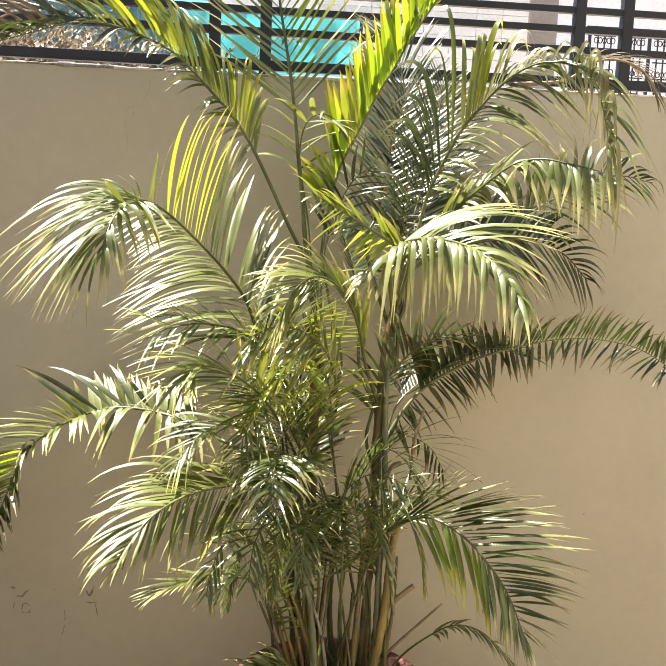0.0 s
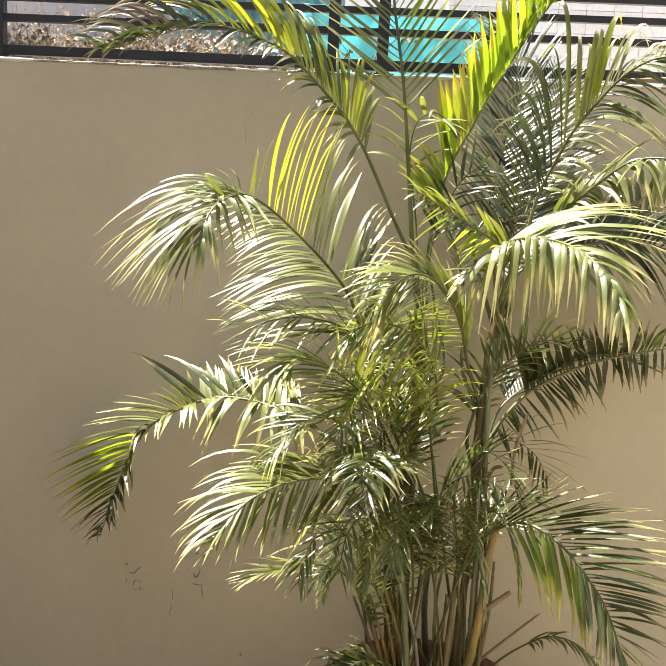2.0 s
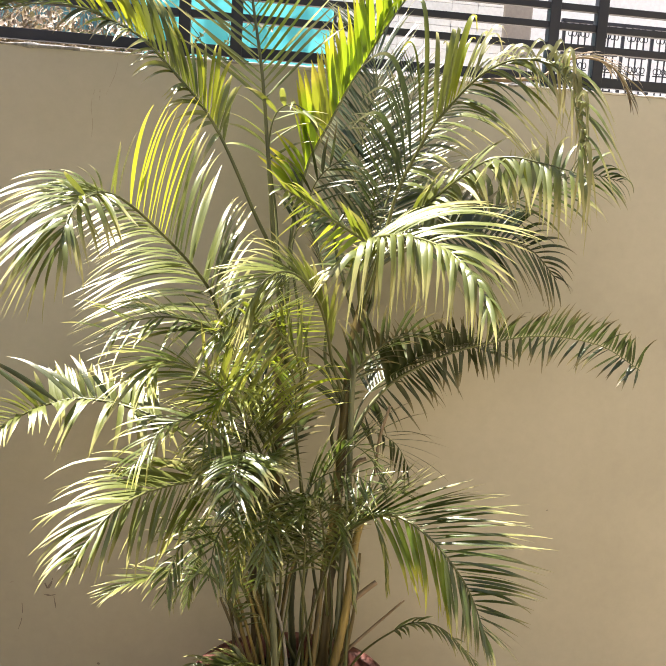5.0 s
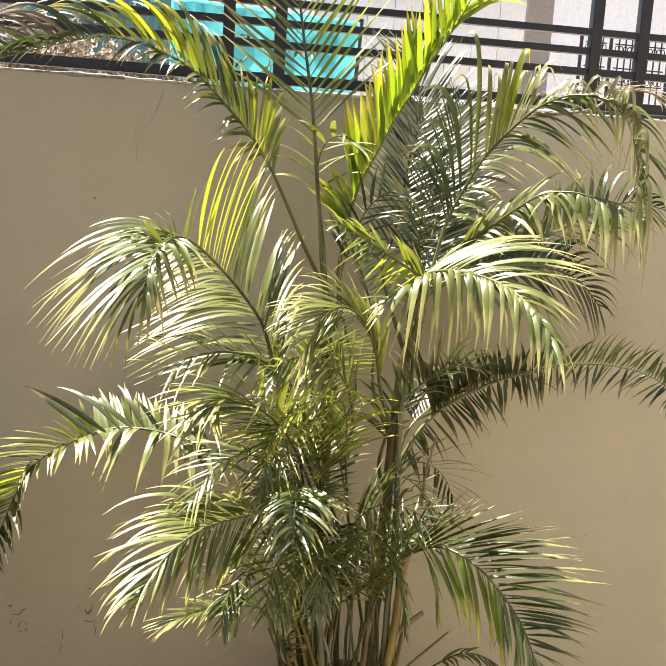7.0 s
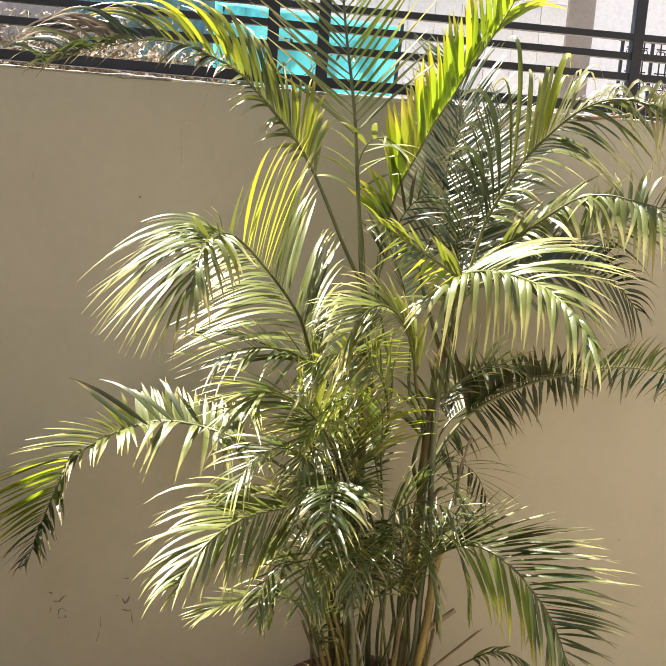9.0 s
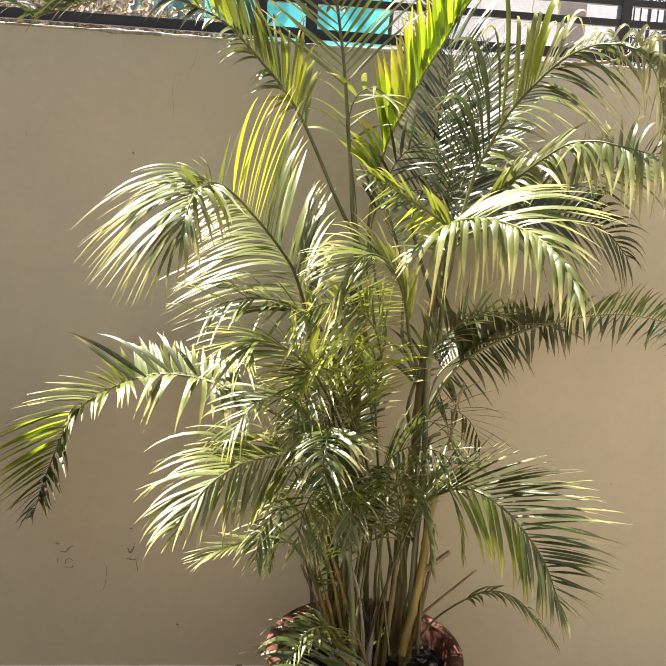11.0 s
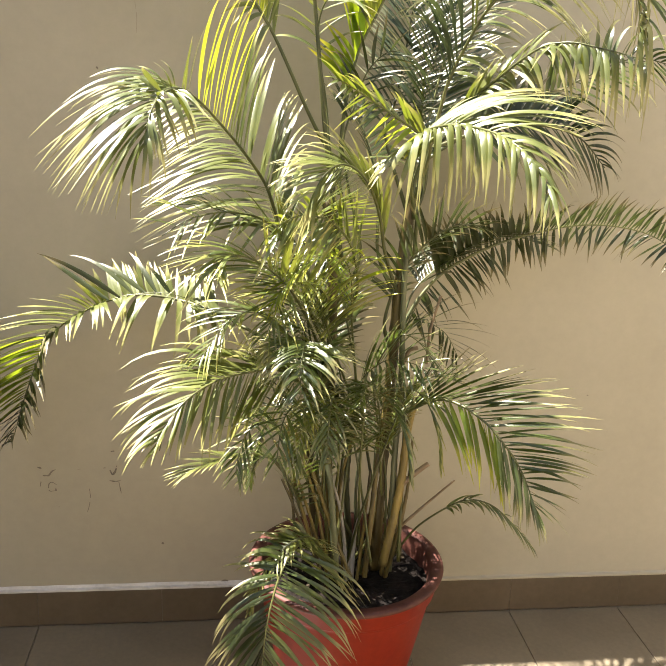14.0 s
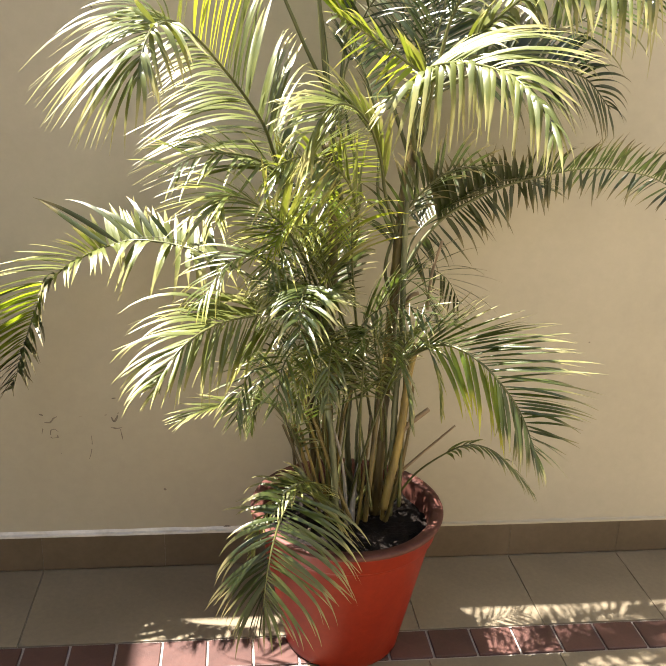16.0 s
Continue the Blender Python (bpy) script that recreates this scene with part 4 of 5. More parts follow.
frond([(0.100, -0.290, 1.060), (0.127, -0.270, 1.118), (0.133, -0.275, 1.201), (0.145, -0.280, 1.266), (0.158, -0.290, 1.331), (0.178, -0.310, 1.387), (0.198, -0.340, 1.439), (0.221, -0.370, 1.477), (0.242, -0.410, 1.510), (0.262, -0.450, 1.532), (0.287, -0.490, 1.544), (0.311, -0.520, 1.542), (0.335, -0.550, 1.531), (0.355, -0.570, 1.500), (0.369, -0.580, 1.452), (0.379, -0.585, 1.398)], start=0.333, hook=(.85, .3), droop=(2.8, 1.6), late=.7, gap=.0092, width=.0108, level=.45, facing=(0, -1, .35), leafy=LEAF_PALE, apart=True, keep=(.9, .95), shine=(.9, 1), mats=((0, 0, .1, LEAF_GREY), (0, .1, .16, None), (0, .16, .2, LEAF_OLIVE), (0, .2, .24, None), (0, .24, .3, LEAF_PALE), (0, .3, .36, LEAF_YELLOW), (0, .36, 2, LEAF_STRAW)),
      ends=([(0.029, 0.055, -0.274, 1.433), (0.115, 0.090, -0.290, 1.549), (0.201, 0.158, -0.313, 1.599), (0.285, 0.227, -0.338, 1.605), (0.371, 0.287, -0.369, 1.591), (0.459, 0.325, -0.407, 1.553), (0.629, 0.365, -0.484, 1.453), (0.785, 0.371, -0.543, 1.405), (0.882, 0.381, -0.558, 1.352), (1, 0.400, -0.565, 1.253)],
            [(0, 0.255, -0.310, 1.298), (0.086, 0.238, -0.325, 1.344), (0.158, 0.264, -0.341, 1.388), (0.216, 0.288, -0.357, 1.405), (0.271, 0.356, -0.374, 1.405), (0.341, 0.382, -0.397, 1.392), (0.4, 0.401, -0.421, 1.404), (0.459, 0.369, -0.447, 1.441), (0.518, 0.403, -0.473, 1.428), (0.656, 0.386, -0.536, 1.485), (0.735, 0.405, -0.569, 1.471), (0.822, 0.434, -0.591, 1.421), (0.906, 0.440, -0.600, 1.344), (1, 0.401, -0.605, 1.251)]))
frond([(0.104, -0.290, 0.997), (0.108, -0.272, 1.107), (0.109, -0.260, 1.181), (0.124, -0.220, 1.269), (0.135, -0.170, 1.384), (0.140, -0.130, 1.494), (0.126, -0.100, 1.596), (0.103, -0.080, 1.664)], leaf=.2, vee=5, sweep=46, droop=.35, start=0.35, gap=.0100, width=.0078, facing=(0, -1, 0), leafy=LEAF_GREY)
frond([(0.113, -0.290, 0.997), (0.120, -0.266, 1.112), (0.123, -0.250, 1.189), (0.150, -0.210, 1.294), (0.178, -0.180, 1.403), (0.198, -0.160, 1.488), (0.207, -0.150, 1.568)], leaf=.16, vee=15, sweep=50, droop=.4, start=0.37, gap=.0105, width=.0072, facing=(0, -1, .2), leafy=LEAF, level=.4)
frond([(0.098, -0.290, 1.070), (0.052, -0.240, 1.225), (0.076, -0.200, 1.290), (0.096, -0.170, 1.382), (0.111, -0.150, 1.466), (0.134, -0.140, 1.535)], leaf=.13, vee=15, sweep=55, droop=.6, start=0.366, gap=.012, width=.0070, facing=(0, -1, .2), leafy=LEAF_GREY, level=.4)
frond([(0.104, -0.290, 1.090), (0.109, -0.280, 1.153), (0.144, -0.310, 1.239), (0.202, -0.370, 1.313), (0.247, -0.430, 1.365), (0.275, -0.460, 1.387), (0.307, -0.490, 1.392), (0.343, -0.510, 1.385), (0.383, -0.530, 1.375), (0.423, -0.540, 1.362)], start=0.352, hook=(.25, .3), droop=(1.6, 1.6), apart=True, gap=.0105, width=.0125, level=.5, facing=(0, -1, .35), leafy=LEAF_PALE, shine=(.5, 1), keep=(.6, 1),
      ends=([(0, 0.180, -0.354, 1.336), (0.222, 0.254, -0.401, 1.392), (0.368, 0.309, -0.438, 1.423), (0.479, 0.311, -0.465, 1.415), (0.584, 0.257, -0.492, 1.342), (0.686, 0.301, -0.516, 1.324), (0.783, 0.325, -0.533, 1.312), (0.88, 0.362, -0.549, 1.301), (1, 0.440, -0.560, 1.326)],
            [(0.074, 0.231, -0.389, 1.279), (0.295, 0.254, -0.440, 1.305), (0.425, 0.280, -0.472, 1.304), (0.532, 0.305, -0.498, 1.299), (0.636, 0.329, -0.525, 1.305), (0.735, 0.347, -0.544, 1.276), (0.832, 0.362, -0.561, 1.261), (0.916, 0.381, -0.573, 1.296), (1, 0.413, -0.580, 1.292)]))
frond([(0.106, -0.290, 1.100), (0.131, -0.250, 1.175), (0.253, -0.220, 1.246), (0.384, -0.180, 1.302), (0.486, -0.160, 1.355), (0.578, -0.150, 1.389), (0.664, -0.150, 1.378)], leaf=(.13, .14), vee=(30, 10), sweep=(66, 58), droop=(2.6, 1.0), late=.4, start=0.391, gap=.014, facing=(0, -1, .35), level=0.6)
frond([(0.107, -0.300, 1.072), (0.087, -0.340, 1.151), (0.072, -0.420, 1.213), (0.082, -0.480, 1.245), (0.110, -0.530, 1.256), (0.139, -0.600, 1.254), (0.162, -0.660, 1.242), (0.183, -0.700, 1.219), (0.197, -0.720, 1.192), (0.205, -0.730, 1.163)], start=0.194, hook=(.25, .45), shine=(.9, 1), droop=(.5, 2.2), gap=.0100, width=.0112, level=.5, facing=(0, -1, .5), leafy=LEAF_PALE, apart=True, keep=(.78, .85),
      ends=([(0, 0.159, -0.387, 1.298), (0.163, 0.240, -0.446, 1.308), (0.266, 0.292, -0.488, 1.309), (0.367, 0.314, -0.529, 1.298), (0.455, 0.323, -0.565, 1.276), (0.548, 0.313, -0.605, 1.248), (0.651, 0.283, -0.649, 1.225), (0.749, 0.257, -0.691, 1.190), (0.824, 0.258, -0.719, 1.138), (0.907, 0.230, -0.744, 1.135), (1, 0.206, -0.760, 1.119)],
            [(0, -0.036, -0.407, 1.184), (0.09, -0.012, -0.440, 1.151), (0.18, 0.002, -0.473, 1.138), (0.248, 0.026, -0.501, 1.100), (0.33, 0.064, -0.534, 1.121), (0.392, 0.093, -0.559, 1.104), (0.468, 0.117, -0.590, 1.160), (0.548, 0.129, -0.625, 1.149), (0.651, 0.139, -0.669, 1.147), (0.749, 0.168, -0.711, 1.136), (0.824, 0.172, -0.739, 1.132), (0.907, 0.187, -0.764, 1.113), (1, 0.190, -0.780, 1.114)]))
# right-hand arch: the clump's shade is painted in with the dark leaf
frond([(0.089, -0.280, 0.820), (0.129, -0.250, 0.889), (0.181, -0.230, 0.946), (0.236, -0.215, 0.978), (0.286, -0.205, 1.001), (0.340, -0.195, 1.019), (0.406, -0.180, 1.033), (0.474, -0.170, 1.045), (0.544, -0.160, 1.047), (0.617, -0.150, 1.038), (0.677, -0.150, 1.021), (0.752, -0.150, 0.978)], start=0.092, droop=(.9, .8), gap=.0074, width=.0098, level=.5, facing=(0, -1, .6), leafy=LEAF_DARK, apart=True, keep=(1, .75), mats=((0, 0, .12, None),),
      ends=([(0, 0.063, -0.305, 0.979), (0.081, 0.099, -0.289, 1.049), (0.184, 0.151, -0.272, 1.076), (0.29, 0.232, -0.257, 1.083), (0.378, 0.304, -0.246, 1.093), (0.468, 0.398, -0.233, 1.095), (0.558, 0.473, -0.223, 1.101), (0.639, 0.530, -0.215, 1.116), (0.721, 0.589, -0.206, 1.112), (0.804, 0.651, -0.200, 1.096), (1, 0.734, -0.200, 1.045)],
            [(0, 0.152, -0.255, 0.809), (0.061, 0.182, -0.243, 0.852), (0.121, 0.224, -0.232, 0.868), (0.184, 0.280, -0.222, 0.881), (0.248, 0.302, -0.212, 0.921), (0.334, 0.331, -0.201, 0.933), (0.423, 0.379, -0.189, 0.955), (0.502, 0.427, -0.178, 0.959), (0.604, 0.473, -0.168, 1.000), (0.709, 0.535, -0.158, 0.980), (0.804, 0.587, -0.150, 0.977), (0.907, 0.636, -0.150, 0.969), (1, 0.750, -0.150, 0.930)]))
# lime blades paint in the lit patches on the lower side
frond([(0.016, -0.320, 0.598), (0.096, -0.360, 0.692), (0.145, -0.420, 0.746), (0.183, -0.460, 0.751), (0.221, -0.500, 0.731), (0.250, -0.520, 0.700), (0.277, -0.530, 0.664), (0.298, -0.540, 0.621), (0.312, -0.540, 0.579)], start=0.195, far=1.04, droop=(.35, .9), gap=.0080, width=.0096, level=.6, facing=(0, -1, .35), leafy=LEAF, apart=True, keep=(1, .85), mats=((1, 0, .22, None), (1, .22, .62, LEAF_LIME)),
      ends=([(0, 0.177, -0.371, 0.805), (0.083, 0.231, -0.385, 0.828), (0.177, 0.254, -0.410, 0.811), (0.286, 0.321, -0.439, 0.806), (0.363, 0.355, -0.463, 0.794), (0.438, 0.385, -0.485, 0.768), (0.504, 0.407, -0.504, 0.751), (0.571, 0.413, -0.522, 0.720), (0.633, 0.415, -0.533, 0.701), (0.697, 0.409, -0.542, 0.676), (0.761, 0.405, -0.548, 0.651), (0.837, 0.395, -0.555, 0.628), (0.902, 0.378, -0.560, 0.574), (1, 0.355, -0.560, 0.543)],
            [(0.027, 0.123, -0.385, 0.608), (0.177, 0.163, -0.420, 0.639), (0.325, 0.197, -0.461, 0.619), (0.414, 0.202, -0.488, 0.639), (0.504, 0.233, -0.514, 0.608), (0.602, 0.251, -0.538, 0.592), (0.697, 0.269, -0.552, 0.576), (0.794, 0.286, -0.561, 0.560), (0.879, 0.298, -0.569, 0.544), (1, 0.324, -0.570, 0.539)]))
frond([(0.108, -0.300, 0.345), (0.145, -0.340, 0.433), (0.198, -0.380, 0.501), (0.235, -0.400, 0.526), (0.277, -0.420, 0.522), (0.321, -0.430, 0.484), (0.368, -0.440, 0.430)], leaf=.06, vee=5, keep=(.35, 1), sweep=45, droop=1.0, start=.45, width=.008, gap=.010, thick=.003)
# shade from the foliage above and a sunlit stretch are put into leaf colours
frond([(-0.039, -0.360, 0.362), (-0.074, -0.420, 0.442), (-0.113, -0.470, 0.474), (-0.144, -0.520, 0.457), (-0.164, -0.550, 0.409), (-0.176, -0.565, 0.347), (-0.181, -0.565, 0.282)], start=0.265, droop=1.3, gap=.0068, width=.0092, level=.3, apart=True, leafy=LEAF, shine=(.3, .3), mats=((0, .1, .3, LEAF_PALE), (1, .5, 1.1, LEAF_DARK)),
      ends=([(0, -0.027, -0.445, 0.365), (0.206, 0.002, -0.491, 0.374), (0.338, 0.000, -0.525, 0.358), (0.444, -0.008, -0.548, 0.318), (0.538, -0.020, -0.562, 0.286), (0.635, -0.042, -0.574, 0.258), (0.734, -0.074, -0.581, 0.231), (0.839, -0.110, -0.585, 0.208), (1, -0.157, -0.585, 0.186)],
            [(0, -0.121, -0.425, 0.493), (0.206, -0.180, -0.471, 0.506), (0.314, -0.220, -0.499, 0.469), (0.416, -0.237, -0.523, 0.443), (0.501, -0.275, -0.536, 0.363), (0.576, -0.277, -0.548, 0.311), (0.675, -0.280, -0.556, 0.269), (0.773, -0.248, -0.564, 0.217), (0.885, -0.217, -0.565, 0.183), (1, -0.187, -0.565, 0.166)]))
frond([(-0.045, -0.370, 0.378), (-0.079, -0.430, 0.462), (-0.117, -0.480, 0.491), (-0.157, -0.500, 0.468), (-0.189, -0.510, 0.420), (-0.204, -0.510, 0.356)], leaf=.06, vee=15, droop=.8, start=.1, gap=.0085, width=.007, leafy=LEAF_PALE)
frond([(-0.092, -0.330, 0.495), (-0.165, -0.380, 0.613), (-0.231, -0.440, 0.645), (-0.284, -0.480, 0.649), (-0.328, -0.500, 0.636)], leaf=.08, vee=15, droop=.3, start=.6, sweep=30, width=.0065, gap=.011, leafy=LEAF_PALE, thick=.003)
frond([(-0.022, -0.302, 0.334), (-0.037, -0.301, 0.418), (-0.075, -0.330, 0.514), (-0.125, -0.380, 0.640), (-0.161, -0.440, 0.708), (-0.202, -0.500, 0.729), (-0.224, -0.530, 0.698), (-0.231, -0.540, 0.654)], leaf=0.109, droop=.9, start=0.39, gap=.014, width=.0072, level=0.5)
frond([(-0.090, -0.320, 0.451), (-0.130, -0.360, 0.567), (-0.166, -0.400, 0.622), (-0.199, -0.420, 0.623), (-0.219, -0.430, 0.593)], leaf=0.0924, droop=.9, start=.1, gap=.014, width=.0072)
frond([(0.102, -0.292, 1.090), (0.115, -0.360, 1.210), (0.084, -0.380, 1.237), (0.028, -0.420, 1.268), (-0.028, -0.460, 1.298), (-0.076, -0.490, 1.322)], start=0.383, droop=.5, gap=.0095, width=.0092, level=.4, facing=(0, -1, .5), leafy=LEAF_OLIVE, mats=((0, 0, .5, LEAF_LIME),),
      ends=([(0, 0.067, -0.386, 1.202), (0.276, 0.006, -0.419, 1.213), (0.551, -0.035, -0.454, 1.243), (0.811, -0.071, -0.487, 1.275), (1, -0.093, -0.510, 1.306)],
            [(0, 0.067, -0.386, 1.289), (0.276, 0.007, -0.419, 1.302), (0.551, -0.041, -0.454, 1.321), (0.811, -0.078, -0.487, 1.334), (1, -0.098, -0.510, 1.333)]))
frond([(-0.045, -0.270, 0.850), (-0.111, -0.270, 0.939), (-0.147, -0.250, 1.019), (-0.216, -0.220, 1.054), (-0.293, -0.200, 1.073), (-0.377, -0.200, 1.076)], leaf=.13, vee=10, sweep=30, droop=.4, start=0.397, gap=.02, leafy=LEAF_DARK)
frond([(0.029, -0.241, 0.296), (0.079, -0.270, 0.419), (0.064, -0.330, 0.551), (0.044, -0.400, 0.692), (0.022, -0.460, 0.774), (-0.005, -0.520, 0.812), (-0.024, -0.560, 0.788)], leaf=0.109, droop=.8, start=0.52, gap=.014, width=.0072)
frond([(0.021, -0.285, 0.323), (0.087, -0.292, 0.431), (0.096, -0.300, 0.536), (0.111, -0.280, 0.643), (0.133, -0.280, 0.718), (0.173, -0.290, 0.749), (0.215, -0.300, 0.743)], leaf=0.109, droop=.5, start=0.51, gap=.014, width=.0072)
frond([(-0.043, -0.275, 0.880), (0.006, -0.290, 0.993), (-0.019, -0.272, 1.122), (-0.032, -0.260, 1.207), (-0.011, -0.250, 1.279), (0.009, -0.250, 1.336), (0.038, -0.260, 1.370), (0.067, -0.270, 1.379)], leaf=.1, vee=10, sweep=50, droop=.7, start=0.689, gap=.018, width=.0085, facing=(0, -1, .3), level=.4, leafy=LEAF_DARK)
frond([(-0.053, -0.330, 0.696), (-0.081, -0.420, 0.811), (-0.107, -0.520, 0.887), (-0.122, -0.580, 0.899), (-0.130, -0.620, 0.885), (-0.133, -0.640, 0.865)], start=0.185, shine=(.5, .5), droop=1.6, gap=.0092, width=.0095, level=.45, leafy=LEAF,
      ends=([(0, -0.149, -0.416, 0.873), (0.231, -0.196, -0.464, 0.871), (0.485, -0.208, -0.530, 0.862), (0.797, -0.197, -0.623, 0.860), (0.918, -0.174, -0.661, 0.850), (1, -0.147, -0.680, 0.841)],
            [(0, -0.024, -0.416, 0.877), (0.231, -0.018, -0.464, 0.864), (0.485, -0.038, -0.530, 0.856), (0.797, -0.071, -0.623, 0.859), (0.918, -0.092, -0.661, 0.852), (1, -0.119, -0.680, 0.835)]))
frond([(-0.031, -0.290, 0.992), (-0.052, -0.248, 1.166), (-0.064, -0.220, 1.283), (-0.081, -0.200, 1.394), (-0.071, -0.220, 1.458), (-0.041, -0.260, 1.473), (-0.011, -0.280, 1.451)], leaf=.12, gap=.022, shine=(.6, .6), droop=.9, start=0.67, leafy=LEAF_PALE, level=0.6)
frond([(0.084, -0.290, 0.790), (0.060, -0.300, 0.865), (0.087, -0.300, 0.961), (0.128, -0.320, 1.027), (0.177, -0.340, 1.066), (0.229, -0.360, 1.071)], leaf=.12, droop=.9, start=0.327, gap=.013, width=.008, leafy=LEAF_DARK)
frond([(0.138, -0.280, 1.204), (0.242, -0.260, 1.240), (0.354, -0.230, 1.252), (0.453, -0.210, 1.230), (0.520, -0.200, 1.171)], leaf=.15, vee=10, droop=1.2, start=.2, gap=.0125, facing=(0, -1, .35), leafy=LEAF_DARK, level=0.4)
frond([(0.053, -0.298, 0.330), (-0.006, -0.299, 0.436), (-0.051, -0.340, 0.557), (-0.089, -0.420, 0.700), (-0.128, -0.500, 0.765), (-0.153, -0.550, 0.753), (-0.163, -0.570, 0.691)], leaf=0.126, droop=.9, start=0.47, gap=.014, width=.0072, level=0.5)
frond([(-0.015, -0.272, 0.316), (-0.032, -0.286, 0.430), (-0.025, -0.340, 0.557), (-0.041, -0.420, 0.709), (-0.061, -0.500, 0.781), (-0.073, -0.550, 0.761), (-0.076, -0.570, 0.699)], leaf=0.109, droop=.9, start=0.45, gap=.014, width=.0072)
frond([(-0.025, -0.365, 0.372), (-0.030, -0.333, 0.420), (-0.049, -0.270, 0.454), (-0.067, -0.220, 0.560), (-0.103, -0.180, 0.623), (-0.157, -0.150, 0.631), (-0.203, -0.140, 0.587)], leaf=0.0924, droop=.9, start=0.36, gap=.014, width=.0072, leafy=LEAF_DARK)
frond([(-0.064, -0.304, 0.336), (-0.057, -0.302, 0.478), (-0.027, -0.260, 0.597), (-0.051, -0.200, 0.689), (-0.104, -0.160, 0.732), (-0.158, -0.130, 0.732)], leaf=0.0924, droop=.9, start=0.57, gap=.014, width=.0072)
frond([(0.101, -0.261, 0.306), (0.042, -0.280, 0.584), (0.000, -0.250, 0.817), (-0.023, -0.180, 0.925), (-0.048, -0.140, 0.988), (-0.083, -0.120, 1.020), (-0.118, -0.110, 1.009)], leaf=.13, droop=.7, start=0.66, gap=.0115, width=.009, leafy=LEAF)
frond([(0.088, -0.292, 0.910), (0.050, -0.320, 1.007), (0.030, -0.360, 1.079), (-0.001, -0.420, 1.142), (-0.038, -0.480, 1.179), (-0.074, -0.530, 1.188), (-0.102, -0.570, 1.171), (-0.115, -0.580, 1.145)], start=0.282, droop=(.8, .9), gap=.009, width=.0085, level=.6, shine=(.5, .7), leafy=LEAF_PALE, facing=(0, -1, .3), mats=((0, 0, .6, LEAF_OLIVE),),
      ends=([(0, -0.068, -0.377, 1.023), (0.208, -0.121, -0.418, 1.068), (0.452, -0.144, -0.478, 1.059), (0.727, -0.142, -0.556, 1.068), (1, -0.132, -0.620, 1.097)],
            [(0, 0.063, -0.387, 1.148), (0.185, -0.034, -0.422, 1.230), (0.35, -0.112, -0.461, 1.233), (0.519, -0.160, -0.507, 1.203), (0.727, -0.186, -0.566, 1.174), (0.897, -0.186, -0.615, 1.147), (1, -0.160, -0.630, 1.115)]))
frond([(-0.043, -0.275, 0.840), (-0.005, -0.340, 0.930), (-0.026, -0.400, 1.031), (-0.074, -0.460, 1.087), (-0.130, -0.520, 1.104), (-0.173, -0.560, 1.092)], droop=1.0, start=0.397, gap=.011, width=.0085, level=.5, leafy=LEAF_OLIVE, facing=(0, -1, .3),
      ends=([(-0.035, -0.420, 1.004), (-0.088, -0.480, 1.023), (-0.136, -0.540, 1.027), (-0.179, -0.580, 1.028), (-0.214, -0.600, 1.045)],
            [(0.002, -0.380, 1.137), (-0.067, -0.440, 1.145), (-0.123, -0.500, 1.140), (-0.168, -0.560, 1.133), (-0.205, -0.600, 1.098)]))
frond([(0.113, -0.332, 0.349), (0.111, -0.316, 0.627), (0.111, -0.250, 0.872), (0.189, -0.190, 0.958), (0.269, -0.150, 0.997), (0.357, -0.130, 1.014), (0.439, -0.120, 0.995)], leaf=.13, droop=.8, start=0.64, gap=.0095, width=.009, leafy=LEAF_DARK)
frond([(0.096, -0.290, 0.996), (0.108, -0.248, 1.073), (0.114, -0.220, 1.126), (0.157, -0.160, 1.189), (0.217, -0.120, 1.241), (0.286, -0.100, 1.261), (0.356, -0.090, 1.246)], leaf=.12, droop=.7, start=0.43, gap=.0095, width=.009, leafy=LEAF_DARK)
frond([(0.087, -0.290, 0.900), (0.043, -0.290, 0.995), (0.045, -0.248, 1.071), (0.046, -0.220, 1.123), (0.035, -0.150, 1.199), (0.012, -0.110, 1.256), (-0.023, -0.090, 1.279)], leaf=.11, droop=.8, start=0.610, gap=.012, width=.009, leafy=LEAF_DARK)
frond([(-0.043, -0.277, 0.790), (-0.085, -0.300, 0.878), (-0.138, -0.360, 1.024), (-0.182, -0.420, 1.079), (-0.243, -0.480, 1.102), (-0.304, -0.530, 1.098), (-0.349, -0.560, 1.074)], droop=.6, start=0.420, gap=.0115, width=.0070, level=.5, leafy=LEAF_OLIVE, keep=(.55, .6), facing=(0, -1, .4),
      ends=([(-0.158, -0.450, 1.012), (-0.212, -0.500, 1.035), (-0.261, -0.540, 1.049), (-0.314, -0.580, 1.049), (-0.352, -0.600, 1.048), (-0.371, -0.600, 1.047)],
            [(-0.151, -0.360, 1.135), (-0.222, -0.420, 1.143), (-0.294, -0.480, 1.144), (-0.359, -0.540, 1.139), (-0.389, -0.570, 1.118), (-0.388, -0.600, 1.087)]))
frond([(-0.290, -0.212, 0.866), (-0.342, -0.290, 0.913), (-0.408, -0.280, 0.915), (-0.490, -0.270, 0.893)], droop=.5, start=0.437, gap=.03, width=.0125, level=.2, leafy=LEAF_DARK, keep=(0, 1), thick=.001, facing=(0, -1, .3),
      ends=(None,
            [(-0.379, -0.250, 0.967), (-0.458, -0.240, 0.966), (-0.618, -0.220, 0.979), (-0.597, -0.220, 0.918)]))
frond([(-0.038, -0.270, 0.753), (-0.044, -0.200, 0.859), (-0.069, -0.160, 0.922), (-0.113, -0.140, 0.954), (-0.157, -0.130, 0.942)], leaf=.13, droop=.6, start=.2, gap=.0115, width=.0085, leafy=LEAF_DARK)
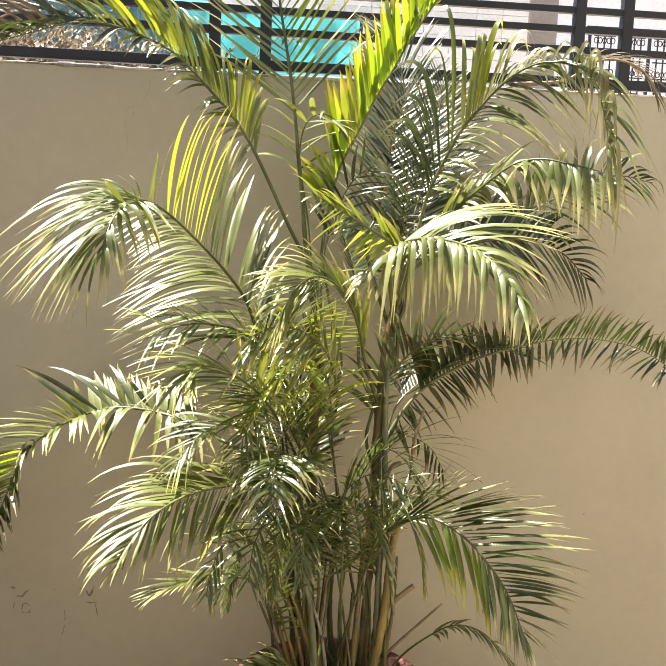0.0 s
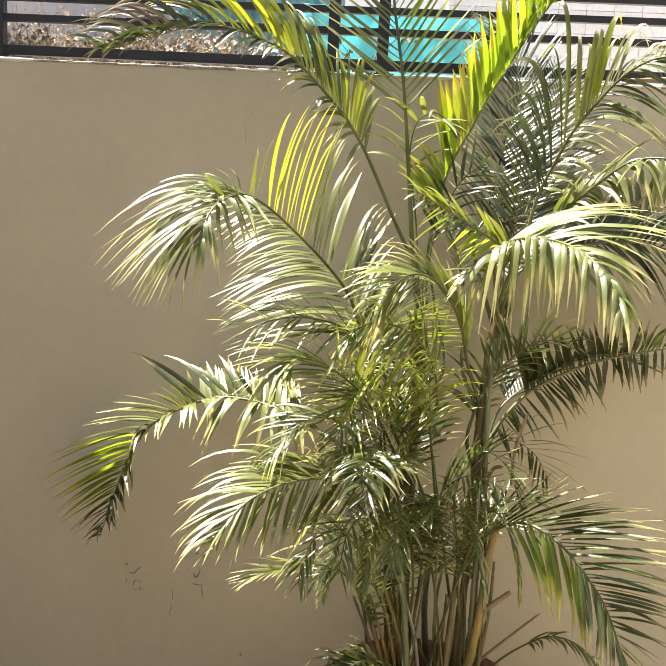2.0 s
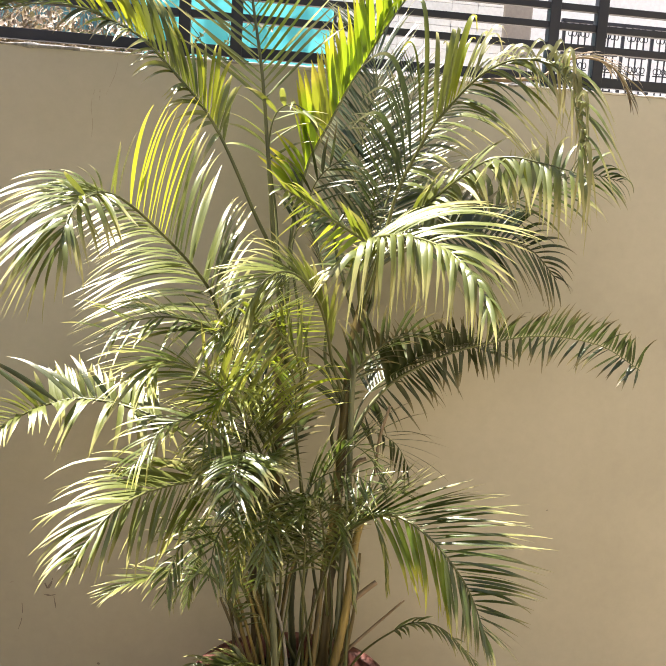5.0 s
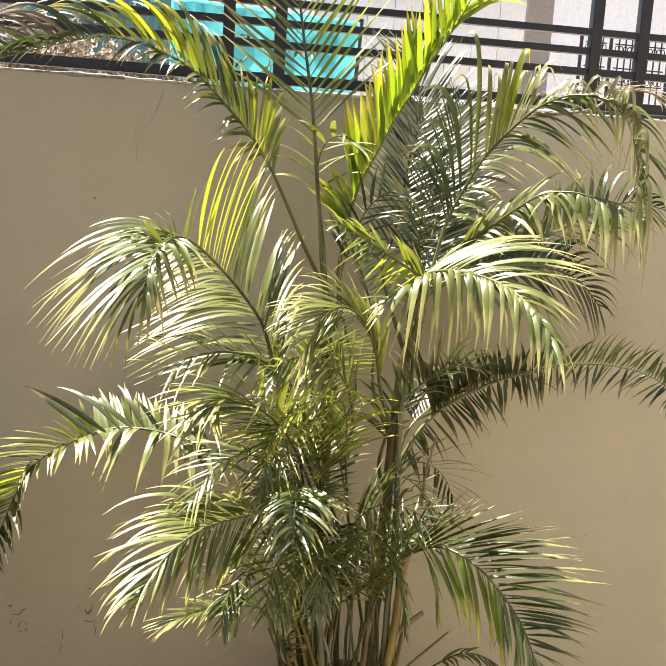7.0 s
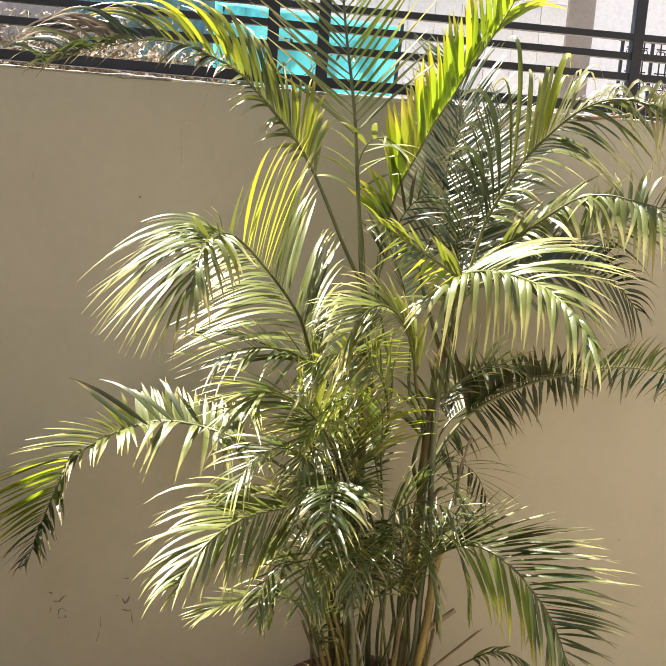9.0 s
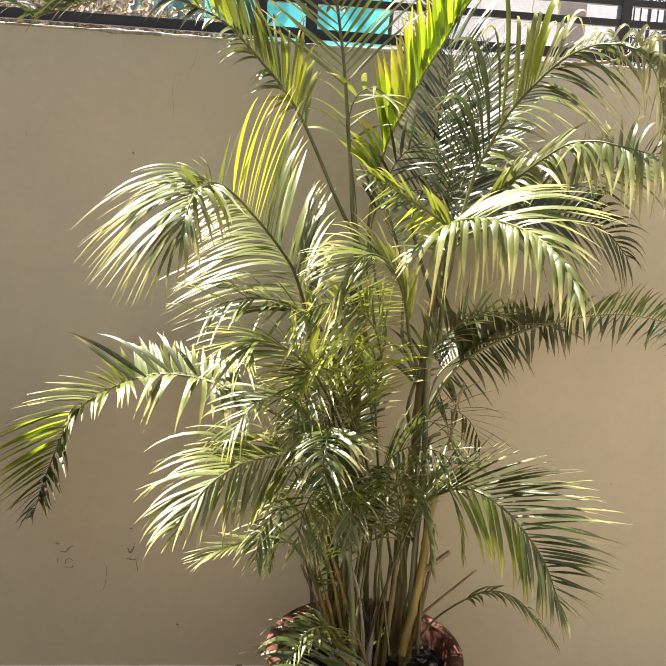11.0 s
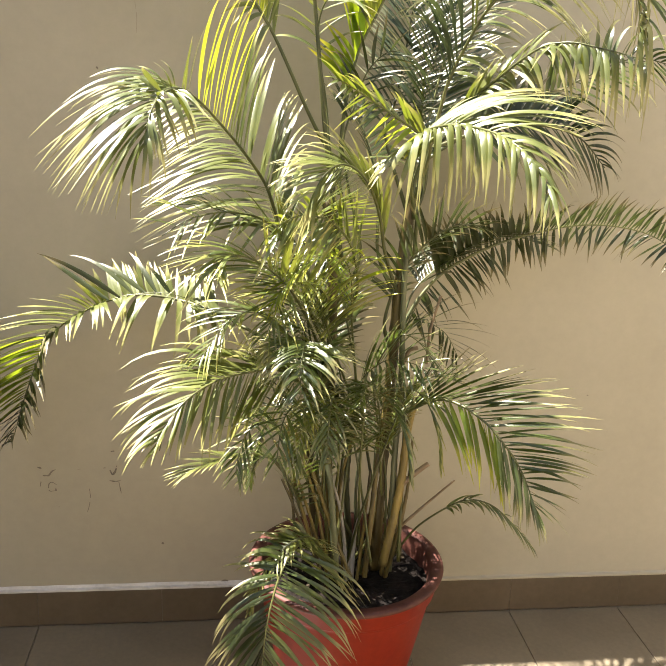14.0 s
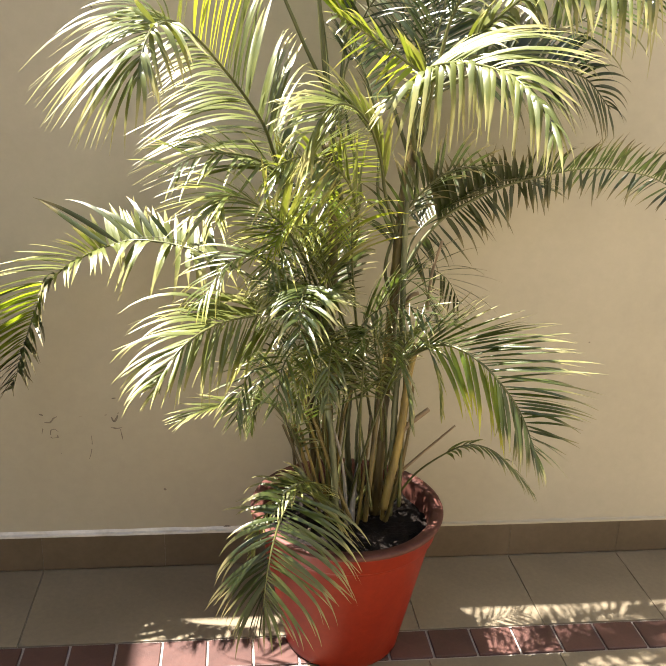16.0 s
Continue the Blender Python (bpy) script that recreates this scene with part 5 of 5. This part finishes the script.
frond([(0.063, -0.270, 0.515), (0.076, -0.220, 0.591), (0.115, -0.190, 0.648), (0.175, -0.170, 0.660), (0.228, -0.160, 0.631)], leaf=.1, droop=.6, start=.3, gap=.012, width=.008, leafy=LEAF)
frond([(0.262, -0.428, 1.518), (0.381, -0.360, 1.541), (0.422, -0.370, 1.571), (0.464, -0.380, 1.578), (0.513, -0.380, 1.563), (0.549, -0.380, 1.517)], leaf=.09, vee=5, sweep=35, droop=1.2, start=0.463, gap=.014, width=.008, leafy=LEAF_DRY)
frond([(-0.031, -0.363, 0.371), (-0.008, -0.332, 0.534), (0.009, -0.300, 0.692), (0.014, -0.357, 0.769), (0.048, -0.415, 0.824), (0.086, -0.462, 0.833), (0.106, -0.491, 0.827)], leaf=0.123, vee=12, droop=.6, start=0.67, gap=.0145, width=.0068, sweep=52, level=.5, thick=.003, leafy=LEAF)
frond([(0.087, -0.308, 0.335), (0.080, -0.304, 0.534), (0.046, -0.300, 0.723), (0.054, -0.318, 0.799), (0.089, -0.335, 0.850), (0.131, -0.350, 0.829), (0.158, -0.359, 0.770)], leaf=0.113, vee=12, droop=.6, start=0.65, gap=.0145, width=.0068, sweep=52, level=.5, thick=.003, leafy=LEAF)
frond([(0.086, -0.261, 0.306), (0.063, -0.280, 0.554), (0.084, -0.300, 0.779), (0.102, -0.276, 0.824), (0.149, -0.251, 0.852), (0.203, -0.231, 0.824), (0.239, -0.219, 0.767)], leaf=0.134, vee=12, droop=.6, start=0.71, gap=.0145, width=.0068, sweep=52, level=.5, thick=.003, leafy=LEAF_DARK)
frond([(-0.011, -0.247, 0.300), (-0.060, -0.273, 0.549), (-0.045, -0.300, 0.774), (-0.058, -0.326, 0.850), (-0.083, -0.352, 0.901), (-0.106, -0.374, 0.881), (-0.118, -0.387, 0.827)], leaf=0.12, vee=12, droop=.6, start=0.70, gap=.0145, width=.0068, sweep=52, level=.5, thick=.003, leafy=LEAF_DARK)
frond([(0.048, -0.362, 0.368), (0.012, -0.331, 0.595), (-0.037, -0.300, 0.810), (-0.050, -0.289, 0.866), (-0.084, -0.278, 0.901), (-0.118, -0.269, 0.884), (-0.137, -0.263, 0.850)], leaf=0.118, vee=12, droop=.6, start=0.74, gap=.0145, width=.0068, sweep=52, level=.5, thick=.003, leafy=LEAF_PALE)

# small fronds crowding round the foot of the canes
crowd = random.Random(8)
for k in range(5):
    a, r0 = crowd.uniform(0, 6.28), crowd.uniform(0.02, 0.10)
    foot = Vector((0.02 + r0 * math.cos(a), -0.31 + 0.6 * r0 * math.sin(a), 0.30))
    top = Vector((-0.15 + 0.25 * (k + crowd.random()) / 5, crowd.uniform(-0.44, -0.24), crowd.uniform(0.62, 0.76)))
    side = -1 if top.x < 0.0 else 1
    out = Vector((side * crowd.uniform(0.02, 0.05), crowd.uniform(-0.05, 0.0), 0))
    frond([foot, foot.lerp(top, 0.45) - out * 0.2, top, top + out + Vector((0, 0, 0.015)), top + out * 1.8 + Vector((0, 0, -0.05)), top + out * 2.1 + Vector((0, 0, -0.12))],
          leaf=crowd.uniform(0.06, 0.09), vee=12, droop=1.1, start=0.5, gap=.0105, width=.0075, sweep=55, level=.4, thick=.0034, shine=(.3, .3),
          leafy=crowd.choice((LEAF, LEAF_DARK, LEAF_OLIVE, LEAF_DARK)))
# lighter fronds crossing in the middle of the crown
for k in range(3):
    top = Vector((-0.19 + 0.075 * k + crowd.uniform(-0.02, 0.02), crowd.uniform(-0.52, -0.38), crowd.uniform(0.90, 1.02)))
    foot = Vector((0.02 + 0.25 * top.x, -0.30, 0.72))
    out = Vector((-crowd.uniform(0.04, 0.08), crowd.uniform(-0.09, -0.02), 0))
    frond([foot, foot.lerp(top, 0.5), top, top + out + Vector((0, 0, 0.01)), top + out * 1.8 + Vector((0, 0, -0.05))],
          leaf=crowd.uniform(0.11, 0.15), vee=14, droop=.8, start=0.4, gap=.0135, width=.0066, sweep=52, level=.5, thick=.003, shine=(.5, .5),
          leafy=crowd.choice((LEAF_LIME, LEAF_OLIVE, LEAF_OLIVE)))

# ---- tiles of the skirting and the floor ----
def slab(name, parent, mat, lo, hi, bevel=0.0015):
    return part(name, box(lo, hi, bevel), mat, parent)


for k in range(-5, 7):
    x = -0.109 + 0.3 * k
    slab("skirting_tile", baseboard, SKIRT, (x + 0.0002, -0.012, 0.001), (x + 0.2998, -0.0095, 0.0965), 0.0003)


def tile_mesh(w, d, bevel):
    bm = box((-w / 2, -d / 2, -0.012), (w / 2, d / 2, 0), bevel)
    me = bpy.data.meshes.new("tile")
    bm.to_mesh(me)
    bm.free()
    return me


big, small = tile_mesh(0.2984, 0.2815, 0.0008), tile_mesh(0.0945, 0.0885, 0.002)
wide = tile_mesh(0.5984, 0.2815, 0.0008)
wide.materials.append(TILE)
full = tile_mesh(0.2984, 0.2984, 0.0008)
big.materials.append(TILE), small.materials.append(REDTILE), full.materials.append(TILE)
laid = random.Random(3)


def lay(name, me, x, y):
    ob = new(name, me)
    ob.parent = floor
    ob.location = (x, y, laid.uniform(-0.0006, 0.0006))
    ob.rotation_euler = (laid.uniform(-0.001, 0.001), laid.uniform(-0.001, 0.001), 0)


for k in range(-4, 8):
    if k not in (-1, 0):
        lay("tile", big, -0.109 + 0.3 * k - 0.15, -0.1535)
    for j in range(11):
        lay("tile", full, -0.109 + 0.3 * k - 0.15, -0.5455 - 0.3 * j)
lay("tile", wide, -0.409, -0.1535)
for k in range(-16, 21):
    lay("red_tile", small, -0.044 + 0.1 * k + 0.05 - 0.05 - 0.0, -0.3445)

# white tiles on the wall behind
white = tile_mesh(0.1185, 0.0985, 0.0015)
white.materials.append(WHITETILE)
for k in range(8):
    for j in range(8):
        ob = new("white_tile", white)
        ob.parent = tiled
        ob.location, ob.rotation_euler = (0.16 + 0.12 * k, 2.014, 1.75 + 0.1 * j), (radians(90), 0, 0)
